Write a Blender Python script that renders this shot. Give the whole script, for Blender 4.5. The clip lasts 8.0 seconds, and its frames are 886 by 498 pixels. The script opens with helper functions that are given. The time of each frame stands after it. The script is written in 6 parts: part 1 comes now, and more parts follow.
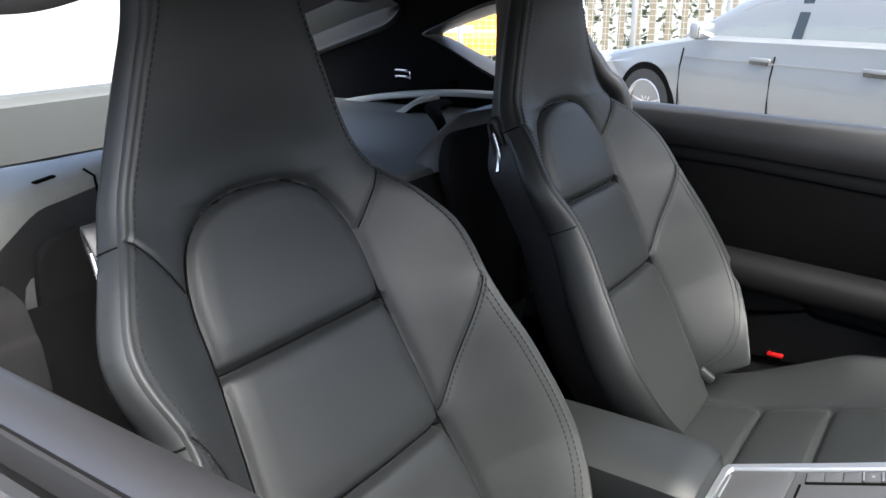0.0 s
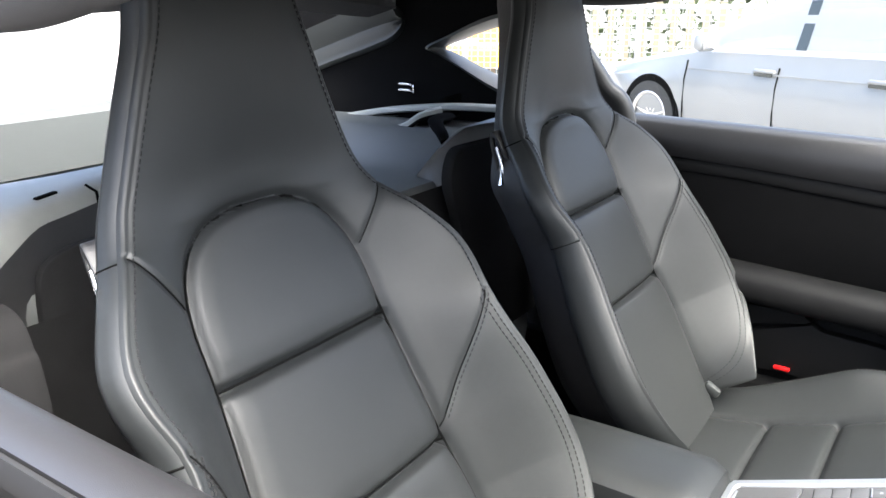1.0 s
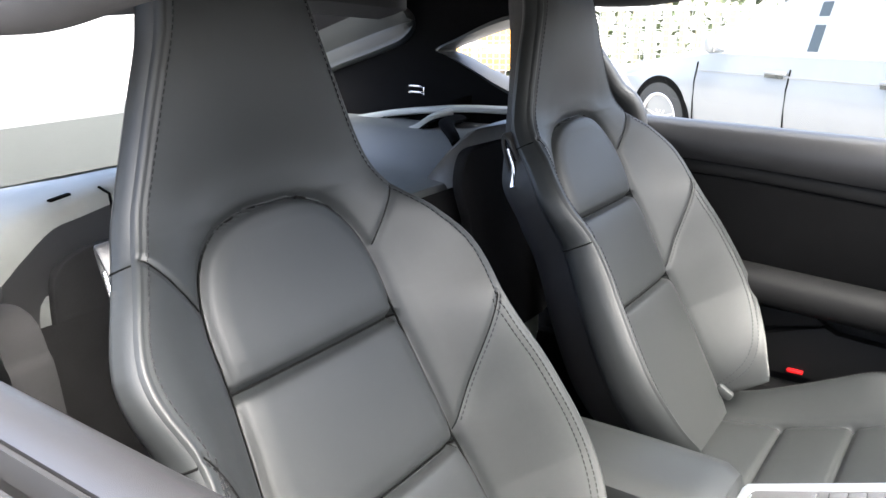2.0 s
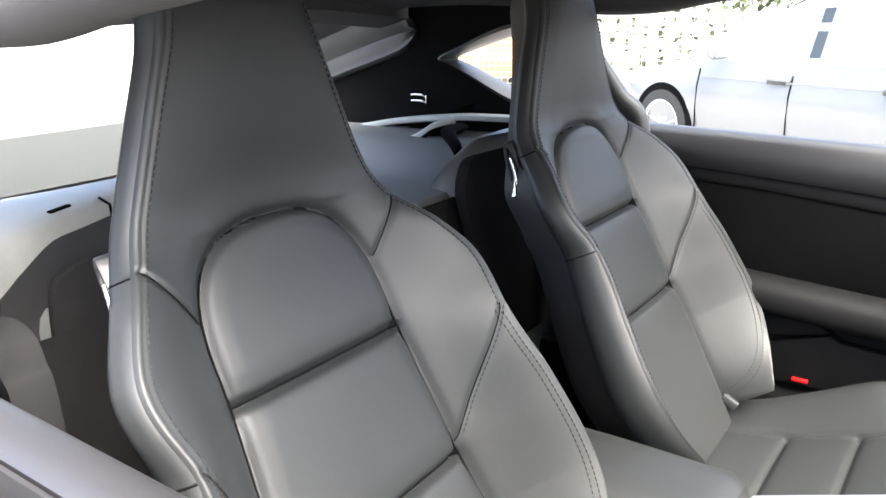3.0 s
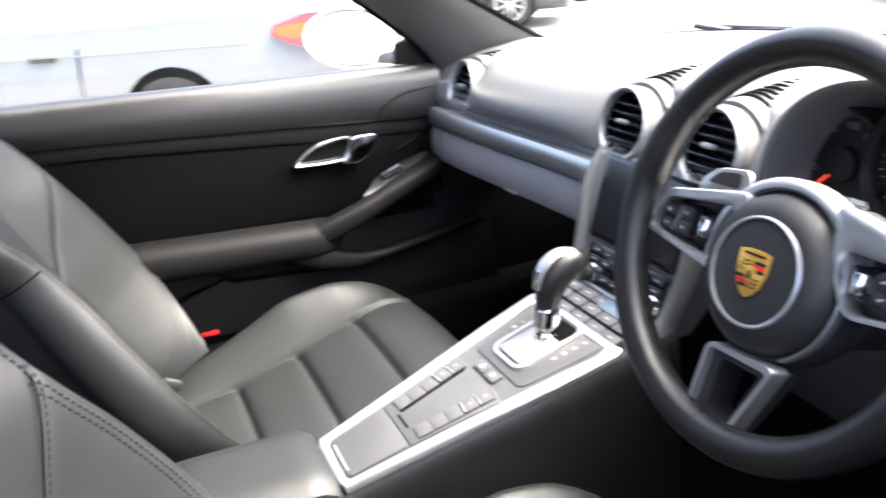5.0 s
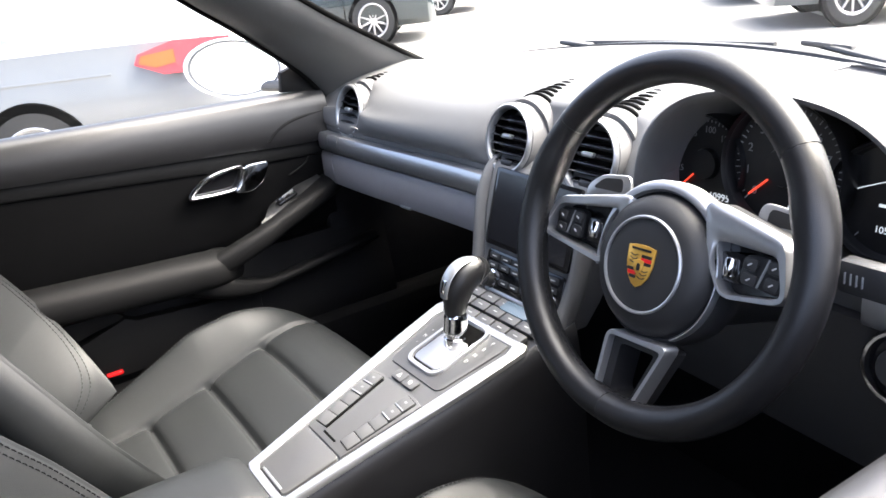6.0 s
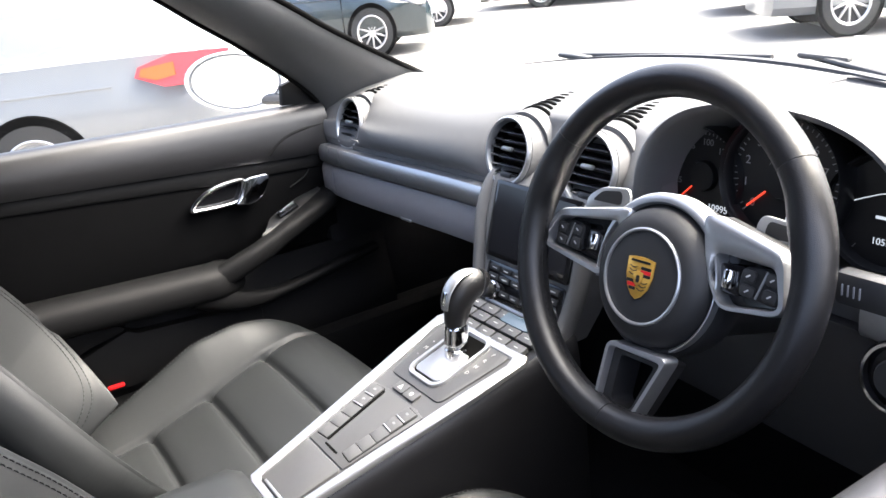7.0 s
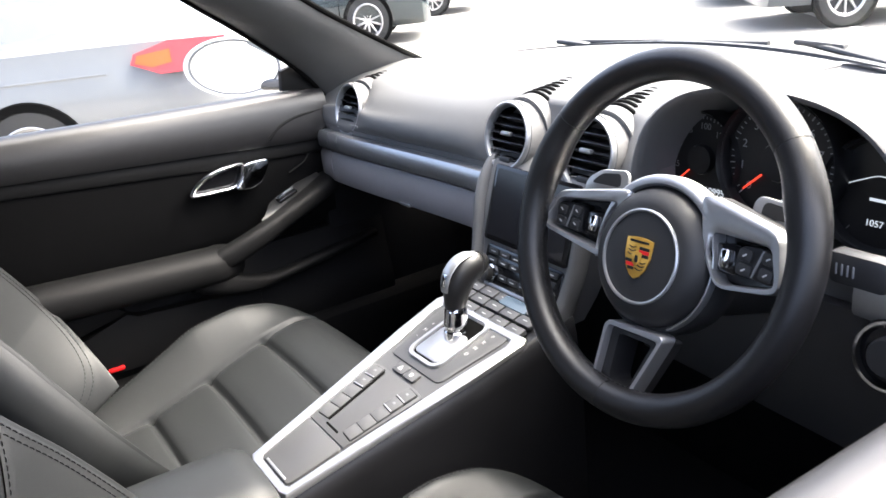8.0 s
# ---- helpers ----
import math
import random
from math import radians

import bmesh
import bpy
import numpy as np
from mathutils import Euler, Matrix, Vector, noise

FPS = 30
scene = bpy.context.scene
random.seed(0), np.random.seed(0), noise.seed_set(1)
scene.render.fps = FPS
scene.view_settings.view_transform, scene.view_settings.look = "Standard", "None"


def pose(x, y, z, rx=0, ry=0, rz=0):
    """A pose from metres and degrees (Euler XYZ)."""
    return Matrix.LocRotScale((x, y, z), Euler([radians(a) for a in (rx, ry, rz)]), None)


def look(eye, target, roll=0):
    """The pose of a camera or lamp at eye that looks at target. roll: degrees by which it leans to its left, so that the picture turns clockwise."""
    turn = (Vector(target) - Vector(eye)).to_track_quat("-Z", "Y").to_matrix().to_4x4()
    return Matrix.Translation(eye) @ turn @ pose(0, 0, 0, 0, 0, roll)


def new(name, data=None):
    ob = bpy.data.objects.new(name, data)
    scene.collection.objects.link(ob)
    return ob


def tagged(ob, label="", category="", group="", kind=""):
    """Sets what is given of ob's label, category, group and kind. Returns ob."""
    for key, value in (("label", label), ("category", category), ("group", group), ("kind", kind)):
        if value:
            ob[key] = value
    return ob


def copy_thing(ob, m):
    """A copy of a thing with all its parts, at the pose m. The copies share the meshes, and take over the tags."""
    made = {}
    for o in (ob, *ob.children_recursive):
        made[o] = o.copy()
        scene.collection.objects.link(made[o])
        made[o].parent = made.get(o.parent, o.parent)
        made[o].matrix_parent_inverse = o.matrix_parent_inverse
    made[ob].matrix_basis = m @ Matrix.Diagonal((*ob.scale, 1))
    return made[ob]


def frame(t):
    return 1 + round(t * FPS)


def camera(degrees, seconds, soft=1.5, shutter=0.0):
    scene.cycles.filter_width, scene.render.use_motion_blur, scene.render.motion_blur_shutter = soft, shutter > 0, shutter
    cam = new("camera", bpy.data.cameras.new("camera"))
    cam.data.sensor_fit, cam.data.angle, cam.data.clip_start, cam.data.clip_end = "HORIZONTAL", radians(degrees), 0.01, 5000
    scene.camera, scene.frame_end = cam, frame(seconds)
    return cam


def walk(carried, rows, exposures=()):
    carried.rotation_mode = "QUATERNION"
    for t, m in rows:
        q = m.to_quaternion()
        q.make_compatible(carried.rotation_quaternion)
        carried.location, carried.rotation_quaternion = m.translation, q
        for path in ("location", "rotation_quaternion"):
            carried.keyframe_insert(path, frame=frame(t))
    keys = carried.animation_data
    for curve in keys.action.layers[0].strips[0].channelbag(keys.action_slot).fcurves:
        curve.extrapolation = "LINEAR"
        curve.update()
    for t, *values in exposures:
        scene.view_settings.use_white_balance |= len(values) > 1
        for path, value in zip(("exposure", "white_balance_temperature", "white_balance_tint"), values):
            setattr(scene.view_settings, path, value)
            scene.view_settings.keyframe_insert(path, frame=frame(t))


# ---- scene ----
cam = camera(57.2, 8.0, shutter=0.5)
PATH = [
    (0, (0.954, 0.578, 1.181), (-0.623, -0.477, 0.549), -0.1),
    (0.5, (0.948, 0.579, 1.184), (-0.632, -0.479, 0.564), -0.1),
    (1, (0.947, 0.579, 1.183), (-0.63, -0.493, 0.579), -0.4),
    (1.5, (0.948, 0.576, 1.181), (-0.622, -0.507, 0.577), -0.5),
    (3, (0.941, 0.571, 1.184), (-0.625, -0.528, 0.602), -0.8),
    (3.2, (0.935, 0.541, 1.178), (-0.689, -0.47, 0.595), -0.6),
    (3.5, (0.948, 0.439, 1.163), (-0.819, -0.292, 0.577), 0.2),
    (3.8, (0.952, 0.365, 1.178), (-0.871, -0.024, 0.571), -1.1),
    (4, (0.932, 0.298, 1.181), (-0.96, 0.14, 0.551), -1.3),
    (4.3, (0.872, 0.272, 1.141), (-1.03, 0.386, 0.531), -3.4),
    (4.5, (0.849, 0.243, 1.145), (-1.018, 0.507, 0.478), -4.3),
    (4.7, (0.832, 0.212, 1.144), (-0.986, 0.666, 0.445), -4.0),
    (5, (0.844, 0.192, 1.151), (-0.883, 0.898, 0.431), -4.3),
    (5.2, (0.851, 0.173, 1.172), (-0.82, 0.987, 0.433), -5.0),
    (6.3, (0.884, 0.135, 1.179), (-0.711, 1.118, 0.479), -5.9),
    (6.5, (0.884, 0.135, 1.18), (-0.712, 1.12, 0.486), -6.0),
    (7, (0.884, 0.132, 1.183), (-0.72, 1.109, 0.495), -6.1),
    (7.5, (0.883, 0.127, 1.179), (-0.726, 1.091, 0.486), -5.9),
    (8, (0.893, 0.117, 1.179), (-0.698, 1.098, 0.467), -5.8),
]
EXPOSURES = [(0.0, 3.88, 6050, 4), (0.4, 4.12, 6080, 4), (0.9, 4.66, 6120, 4), (1.5, 4.93, 6180, 4), (3.0, 5.1, 6350, 6), (4.5, 5.1, 6430, 6), (5.2, 4.98, 6430, 7), (6.3, 4.70, 6430, 7), (8.0, 4.64, 6430, 7)]
walk(cam, [(t, look(eye, target, roll)) for t, eye, target, roll in PATH], EXPOSURES)

# ---- world and light ----
GROUND = -0.2


world = bpy.data.worlds.new("sky")
scene.world = world
world.use_nodes = True
sky = world.node_tree.nodes.new("ShaderNodeTexSky")
sky.sky_type, sky.sun_disc = "NISHITA", False
sky.sun_elevation, sky.sun_rotation = radians(57), radians(22)
sky.air_density, sky.dust_density, sky.ozone_density = 0.5, 8.0, 0.3
world.node_tree.links.new(sky.outputs[0], world.node_tree.nodes["Background"].inputs[0])
world.node_tree.nodes["Background"].inputs[1].default_value = 0.085
sun = new("sun", bpy.data.lights.new("sun", "SUN"))
sun.data.energy, sun.data.angle, sun.data.color = 0.28, radians(60), (0.97, 0.99, 1.0)
sun.matrix_world = look((2.04, 5.05, 8.39), (0, 0, 0))

# ---- materials ----


def material(name, base, rough=0.5, metal=0.0, vary=0.15, scale=6.0, grain=0.0, grain_scale=400.0, cells=False, coat=0.0, emit=0.0, spec=0.5):
    """Principled surface: colour varied at two scales, with fine relief."""
    m = bpy.data.materials.new(name)
    m.use_nodes = True
    n, l = m.node_tree.nodes, m.node_tree.links
    p = n["Principled BSDF"]
    p.inputs["Roughness"].default_value, p.inputs["Metallic"].default_value = rough, metal
    p.inputs["Coat Weight"].default_value = coat
    p.inputs["Specular IOR Level"].default_value = spec
    p.inputs["Base Color"].default_value = (*base, 1)
    co = n.new("ShaderNodeTexCoord")
    if vary:
        big, fine = n.new("ShaderNodeTexNoise"), n.new("ShaderNodeTexNoise")
        big.inputs["Scale"].default_value, big.inputs["Detail"].default_value = scale, 5
        fine.inputs["Scale"].default_value, fine.inputs["Detail"].default_value = scale * 14, 3
        for q in (big, fine):
            l.new(co.outputs["Object"], q.inputs["Vector"])
        both = n.new("ShaderNodeMix")
        both.data_type = "FLOAT"
        both.inputs[0].default_value = 0.4
        l.new(big.outputs["Fac"], both.inputs[2]), l.new(fine.outputs["Fac"], both.inputs[3])
        ramp = n.new("ShaderNodeValToRGB")
        for e, k, at in zip(ramp.color_ramp.elements, (1 - vary, 1 + vary), (0.3, 0.7)):
            e.position, e.color = at, (*[min(1, c * k) for c in base], 1)
        l.new(both.outputs[0], ramp.inputs[0]), l.new(ramp.outputs[0], p.inputs["Base Color"])
        r = n.new("ShaderNodeMapRange")
        r.inputs["From Min"].default_value, r.inputs["From Max"].default_value = 0.3, 0.7
        r.inputs["To Min"].default_value, r.inputs["To Max"].default_value = rough * (1 - vary * 0.5), min(1, rough * (1 + vary * 0.5))
        l.new(both.outputs[0], r.inputs["Value"]), l.new(r.outputs[0], p.inputs["Roughness"])
    if grain:
        tex = n.new("ShaderNodeTexVoronoi" if cells else "ShaderNodeTexNoise")
        tex.inputs["Scale"].default_value = grain_scale
        if cells:
            tex.feature = "DISTANCE_TO_EDGE"
        l.new(co.outputs["Object"], tex.inputs["Vector"])
        bump = n.new("ShaderNodeBump")
        bump.inputs["Strength"].default_value, bump.inputs["Distance"].default_value = grain, 0.0006
        l.new(tex.outputs[0], bump.inputs["Height"]), l.new(bump.outputs[0], p.inputs["Normal"])
    if emit:
        p.inputs["Emission Color"].default_value, p.inputs["Emission Strength"].default_value = (*base, 1), emit
    return m


LEATHER = material("black_leather", (0.0160, 0.0174, 0.0181), 0.52, vary=0.12, scale=9, grain=0.3, grain_scale=900, cells=True, spec=0.36)
LEATHER_SMOOTH = material("smooth_black_leather", (0.0145, 0.0159, 0.0167), 0.50, vary=0.12, scale=8, grain=0.22, grain_scale=700, cells=True, spec=0.36)
SHELL = material("charcoal_seat_shell_cloth", (0.022, 0.021, 0.021), 0.6, vary=0.15, scale=14, grain=0.5, grain_scale=1600, spec=0.3)
BELTPAD = material("black_padded_vinyl", (0.014, 0.0138, 0.0150), 0.42, vary=0.08, scale=5, grain=0.25, grain_scale=900, cells=True, spec=0.6)
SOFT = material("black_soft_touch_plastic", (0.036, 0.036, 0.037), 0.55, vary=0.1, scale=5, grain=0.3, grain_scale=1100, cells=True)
HARD = material("black_hard_plastic", (0.018, 0.018, 0.019), 0.45, vary=0.12, scale=7, grain=0.2, grain_scale=1500)
GLOSS = material("gloss_black_plastic", (0.008, 0.008, 0.009), 0.12, vary=0.1, scale=5)
FELT = material("black_felt", (0.0045, 0.0045, 0.0048), 0.95, vary=0.25, scale=30, grain=0.8, grain_scale=1800, spec=0.05)
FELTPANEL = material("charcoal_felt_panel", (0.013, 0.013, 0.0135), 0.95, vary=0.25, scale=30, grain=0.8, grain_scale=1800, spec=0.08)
CARPET = material("black_carpet", (0.013, 0.013, 0.014), 0.95, vary=0.3, scale=40, grain=1.0, grain_scale=1500, spec=0.1)
LINER = material("dark_headliner_fabric", (0.035, 0.035, 0.037), 0.9, vary=0.12, scale=25, grain=0.5, grain_scale=2500, spec=0.2)
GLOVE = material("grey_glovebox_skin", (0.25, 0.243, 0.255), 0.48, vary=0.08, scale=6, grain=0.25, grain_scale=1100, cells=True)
GREYTRIM = material("grey_trim_plastic", (0.16, 0.165, 0.17), 0.5, vary=0.08, scale=6, grain=0.2, grain_scale=1300)
SILVER = material("satin_silver_trim", (0.45, 0.455, 0.465), 0.38, 0.85, vary=0.05, scale=12, grain=0.05, grain_scale=800)
CHROME = material("chrome", (0.75, 0.75, 0.77), 0.1, 1.0, vary=0.04, scale=20)
THREAD = material("dark_thread", (0.014, 0.014, 0.015), 0.9, vary=0.1, spec=0.1)
BELT = material("grey_webbing", (0.010, 0.010, 0.0105), 0.85, vary=0.15, scale=30, grain=0.6, grain_scale=1500, spec=0.1)
REDP = material("red_plastic", (0.55, 0.01, 0.012), 0.35, vary=0.08)
MARK = material("white_marking", (0.45, 0.45, 0.45), 0.5, vary=0)
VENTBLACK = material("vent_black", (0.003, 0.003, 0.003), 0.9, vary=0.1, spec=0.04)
RIM = material("dark_wheel_leather", (0.0085, 0.0085, 0.0095), 0.35, vary=0.15, scale=20, grain=0.3, grain_scale=800, cells=True, spec=0.4)
REAR = material("charcoal_moulded_trim", (0.095, 0.101, 0.099), 0.5, vary=0.08, scale=6, grain=0.25, grain_scale=1200)
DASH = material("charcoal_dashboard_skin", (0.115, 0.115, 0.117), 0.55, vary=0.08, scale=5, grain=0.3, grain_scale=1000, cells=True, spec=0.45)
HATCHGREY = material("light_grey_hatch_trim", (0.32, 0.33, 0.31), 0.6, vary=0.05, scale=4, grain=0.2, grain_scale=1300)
HATCHSIDE = material("green_grey_hatch_side", (0.014, 0.016, 0.0165), 0.45, vary=0.08, scale=6, grain=0.2, grain_scale=1300)
REVEAL = material("dark_window_edge", (0.020, 0.0225, 0.023), 0.45, vary=0.08, scale=6)
HATCHDARK = material("grey_hatch_panel", (0.040, 0.0455, 0.0465), 0.6, vary=0.06, scale=4, grain=0.2, grain_scale=1300)
HUBSKIN = material("black_airbag_skin", (0.017, 0.017, 0.018), 0.5, vary=0.08, scale=9, grain=0.3, grain_scale=1200, cells=True, spec=0.4)
PILLAR = material("grained_pillar_trim", (0.07, 0.071, 0.073), 0.55, vary=0.08, scale=6, grain=0.3, grain_scale=1300)
PAD = material("black_door_padding", (0.0055, 0.0055, 0.0058), 0.58, vary=0.1, scale=5, grain=0.3, grain_scale=1000, cells=True, spec=0.14)

# ---- building helpers ----


def root_of(ob):
    while ob.parent:
        ob = ob.parent
    return ob


def thing(name, m, label, category, group="", kind=""):
    """A top-level Empty at a thing's base."""
    ob = new(name)
    ob.empty_display_size = 0.05
    ob.matrix_basis = m
    return tagged(ob, label, category, group, kind)


def mesh_of(name, bm, mat, sharp=38):
    me = bpy.data.meshes.new(name)
    bmesh.ops.recalc_face_normals(bm, faces=bm.faces)
    bm.to_mesh(me)
    bm.free()
    me.materials.append(mat)
    me.polygons.foreach_set("use_smooth", [True] * len(me.polygons))
    me.set_sharp_from_angle(angle=radians(sharp))
    return me


def part(name, bm, mat, parent, label="", kind="", sharp=38, local=False):
    """One mesh under a thing or a part; bm is in world places unless local."""
    if not local:
        bm.transform(root_of(parent).matrix_basis.inverted())
    ob = new(name, mesh_of(name, bm, mat, sharp))
    ob.parent = parent
    return tagged(ob, label, kind=kind)


def normals_of(rows):
    """Normals of a grid of points, by place."""
    out, n = {}, len(rows)
    for i, r in enumerate(rows):
        up, down = rows[min(i + 1, n - 1)], rows[max(i - 1, 0)]
        for j, p in enumerate(r):
            d = (r[min(j + 1, len(r) - 1)] - r[max(j - 1, 0)]).cross(up[j] - down[j])
            out[tuple(round(c, 6) for c in p)] = d.normalized() if d.length > 1e-12 else Vector((0, 0, 1))
    return out


def even_part(name, bm, mat, parent, normals, sign):
    """A part cut from a larger smooth surface, shaded as that surface is."""
    bm.verts.ensure_lookup_table()
    ns = [normals[tuple(round(c, 6) for c in v.co)] * sign for v in bm.verts]
    ob = part(name, bm, mat, parent, sharp=180)
    me = ob.data
    if sum(p.normal.dot(ns[p.vertices[0]]) for p in me.polygons) < 0:
        me.flip_normals()
    me.normals_split_custom_set_from_vertices(ns)
    return ob


def structure(name, bm, mat, label, category="", sharp=38):
    return tagged(new(name, mesh_of(name, bm, mat, sharp)), label, category or name.split("_")[0], kind="structure")


def grid(bm, rows, close_u=False, close_v=False, keep=None):
    """Quads between rows of points."""
    vs = [[bm.verts.new(p) for p in r] for r in rows]
    n, k = len(vs), len(vs[0])
    for i in range(n if close_v else n - 1):
        for j in range(k if close_u else k - 1):
            if keep is None or keep(i, j):
                q = (vs[i][j], vs[i][(j + 1) % k], vs[(i + 1) % n][(j + 1) % k], vs[(i + 1) % n][j])
                bm.faces.new(q)
    return vs


def solid(rows):
    """A closed body: rings joined, ends capped."""
    bm = bmesh.new()
    vs = grid(bm, rows, close_u=True)
    bm.faces.new(vs[0][::-1]), bm.faces.new(vs[-1])
    return bm


def rbox(c, size, r=0.005, m=None, bm=None, seg=2):
    """A box with rounded edges."""
    b = bmesh.new()
    bmesh.ops.create_cube(b, size=1, matrix=Matrix.Diagonal((*size, 1)))
    if r:
        bmesh.ops.bevel(b, geom=b.edges[:], offset=min(r, min(size) * 0.49), segments=seg, profile=0.5, affect="EDGES")
    b.transform(Matrix.Translation(c) @ (m or Matrix()))
    if bm is None:
        return b
    return joined(bm, b)


def joined(bm, b):
    me = bpy.data.meshes.new("tmp")
    b.to_mesh(me)
    b.free()
    bm.from_mesh(me)
    bpy.data.meshes.remove(me)
    return bm


def smoothed(pts, n=8, closed=False):
    """A Catmull-Rom curve through points."""
    P = [Vector(p) for p in pts]
    k, out = len(P), []
    for i in range(k if closed else k - 1):
        a, b = P[i], P[(i + 1) % k]
        p = P[i - 1] if closed or i else a + (a - b)
        q = P[(i + 2) % k] if closed or i + 2 < k else b + (b - a)
        for s in range(n):
            t = s / n
            out.append(0.5 * ((2 * a) + (b - p) * t + (2 * p - 5 * a + 4 * b - q) * t * t + (3 * a - p - 3 * b + q) * t ** 3))
    return out if closed else out + [P[-1]]


def sweep(path, ra, rb=None, up=(0, 0, 1), n=12, closed=False, bm=None, power=1.0):
    """A tube along a path; ra and rb its half width and half height, numbers or functions of 0..1."""
    bm = bm or bmesh.new()
    P, rows, up = [Vector(p) for p in path], [], Vector(up)
    f = lambda r, t: r(t) if callable(r) else r
    for i, p in enumerate(P):
        a = P[i - 1] if closed or i else P[i]
        b = P[(i + 1) % len(P)] if closed or i + 1 < len(P) else P[i]
        d = (b - a).normalized()
        side = d.cross(up).normalized()
        top = side.cross(d)
        t = i / max(1, len(P) - 1)
        wa, wb = f(ra, t), f(rb if rb is not None else ra, t)
        ring = []
        for k in range(n):
            an = 2 * math.pi * k / n
            c, s = math.cos(an), math.sin(an)
            c, s = math.copysign(abs(c) ** power, c), math.copysign(abs(s) ** power, s)
            ring.append(p + side * c * wa + top * s * wb)
        rows.append(ring)
    vs = grid(bm, rows, close_u=True, close_v=closed)
    if not closed:
        bm.faces.new(vs[0][::-1]), bm.faces.new(vs[-1])
    return bm


def lathe(profile, n=32, m=None, bm=None):
    """A turned body about z: profile of (radius, z)."""
    b = bmesh.new()
    rows = [[Vector((r * math.cos(2 * math.pi * k / n), r * math.sin(2 * math.pi * k / n), z)) for k in range(n)] for r, z in profile]
    grid(b, rows, close_u=True)
    bmesh.ops.remove_doubles(b, verts=b.verts, dist=1e-6)
    b.transform(m or Matrix())
    return b if bm is None else joined(bm, b)


def plate(outline, z0, z1, m=None, r=0.0, bm=None, seg=2):
    """A flat plate with an outline in x, y, between two heights, its edges rounded by r."""
    b = bmesh.new()
    f = b.faces.new([b.verts.new((x, y, z0)) for x, y in outline])
    top = bmesh.ops.extrude_face_region(b, geom=[f])["geom"]
    bmesh.ops.translate(b, verts=[v for v in top if isinstance(v, bmesh.types.BMVert)], vec=(0, 0, z1 - z0))
    bmesh.ops.recalc_face_normals(b, faces=b.faces)
    if r:
        flat = [e for e in b.edges if abs(e.verts[0].co.z - e.verts[1].co.z) < 1e-7]
        bmesh.ops.bevel(b, geom=flat, offset=r, segments=seg, profile=0.5, affect="EDGES")
    b.transform(m or Matrix())
    return b if bm is None else joined(bm, b)


def rounded(w, h, r, n=5, cx=0.0, cy=0.0):
    """The outline of a rounded rectangle."""
    out = []
    for k, (sx, sy) in enumerate(((1, 1), (-1, 1), (-1, -1), (1, -1))):
        for i in range(n + 1):
            a = math.pi / 2 * (k + i / n)
            out.append((cx + sx * (w / 2 - r) + r * math.cos(a), cy + sy * (h / 2 - r) + r * math.sin(a)))
    return out


def cornered(pts, r, n=5):
    """An outline with its corners rounded off over a length r."""
    P, out = [Vector(p) for p in pts], []
    for i, p in enumerate(P):
        a, b = P[i - 1] - p, P[(i + 1) % len(P)] - p
        ra, rb = min(r, a.length * 0.45), min(r, b.length * 0.45)
        a, b = p + a.normalized() * ra, p + b.normalized() * rb
        out += [tuple(a * (1 - t) ** 2 + p * 2 * t * (1 - t) + b * t * t) for t in (q / n for q in range(n + 1))]
    return out


def ring_plate(outer, inner, z0, z1, m=None, bm=None, r=0.0):
    """A flat frame between two outlines with as many points each, with rounded faces."""
    b = bmesh.new()
    k = len(outer)
    mid = lambda a, c, t: (a[0] + (c[0] - a[0]) * t, a[1] + (c[1] - a[1]) * t)
    rows = []
    for t, z in ((0, z0), (0, z1 - r), (0.15 if r else 0, z1), (0.85 if r else 1, z1), (1, z1 - r), (1, z0)):
        rows.append([Vector((*mid(o, i, t), z)) for o, i in zip(outer, inner)])
    grid(b, rows, close_u=True, close_v=True)
    bmesh.ops.remove_doubles(b, verts=b.verts, dist=1e-7)
    b.transform(m or Matrix())
    return b if bm is None else joined(bm, b)


def table(x, pairs):
    return float(np.interp(x, [p[0] for p in pairs], [p[1] for p in pairs]))


def smooth_table(pairs, v):
    """A table read with soft corners."""
    return (table(v - 0.02, pairs) + table(v - 0.01, pairs) + 2 * table(v, pairs) + table(v + 0.01, pairs) + table(v + 0.02, pairs)) / 6


def ease(t):
    t = min(1, max(0, t))
    return t * t * (3 - 2 * t)


def gauss(d, w):
    return math.exp(-(d / w) ** 2)


def seg_dist(u, v, a, b):
    ax, ay, bx, by = *a, *b
    t = max(0, min(1, ((u - ax) * (bx - ax) + (v - ay) * (by - ay)) / ((bx - ax) ** 2 + (by - ay) ** 2)))
    return math.hypot(u - ax - t * (bx - ax), v - ay - t * (by - ay))


def stitches(paths, step=0.0070, length=0.0046, r=0.0007):
    """Short raised threads along paths of (point, normal)."""
    bm = bmesh.new()
    for path in paths:
        run, last = 0.0, None
        for (a, na), (b, nb) in zip(path, path[1:]):
            a, b = Vector(a), Vector(b)
            run += (b - a).length
            if run >= step:
                run = 0
                d = (b - a).normalized()
                sweep([a - d * length / 2 + na * r * 0.6, a + na * r * 1.4, a + d * length / 2 + na * r * 0.6], r, up=na, n=5, bm=bm)
    return bm

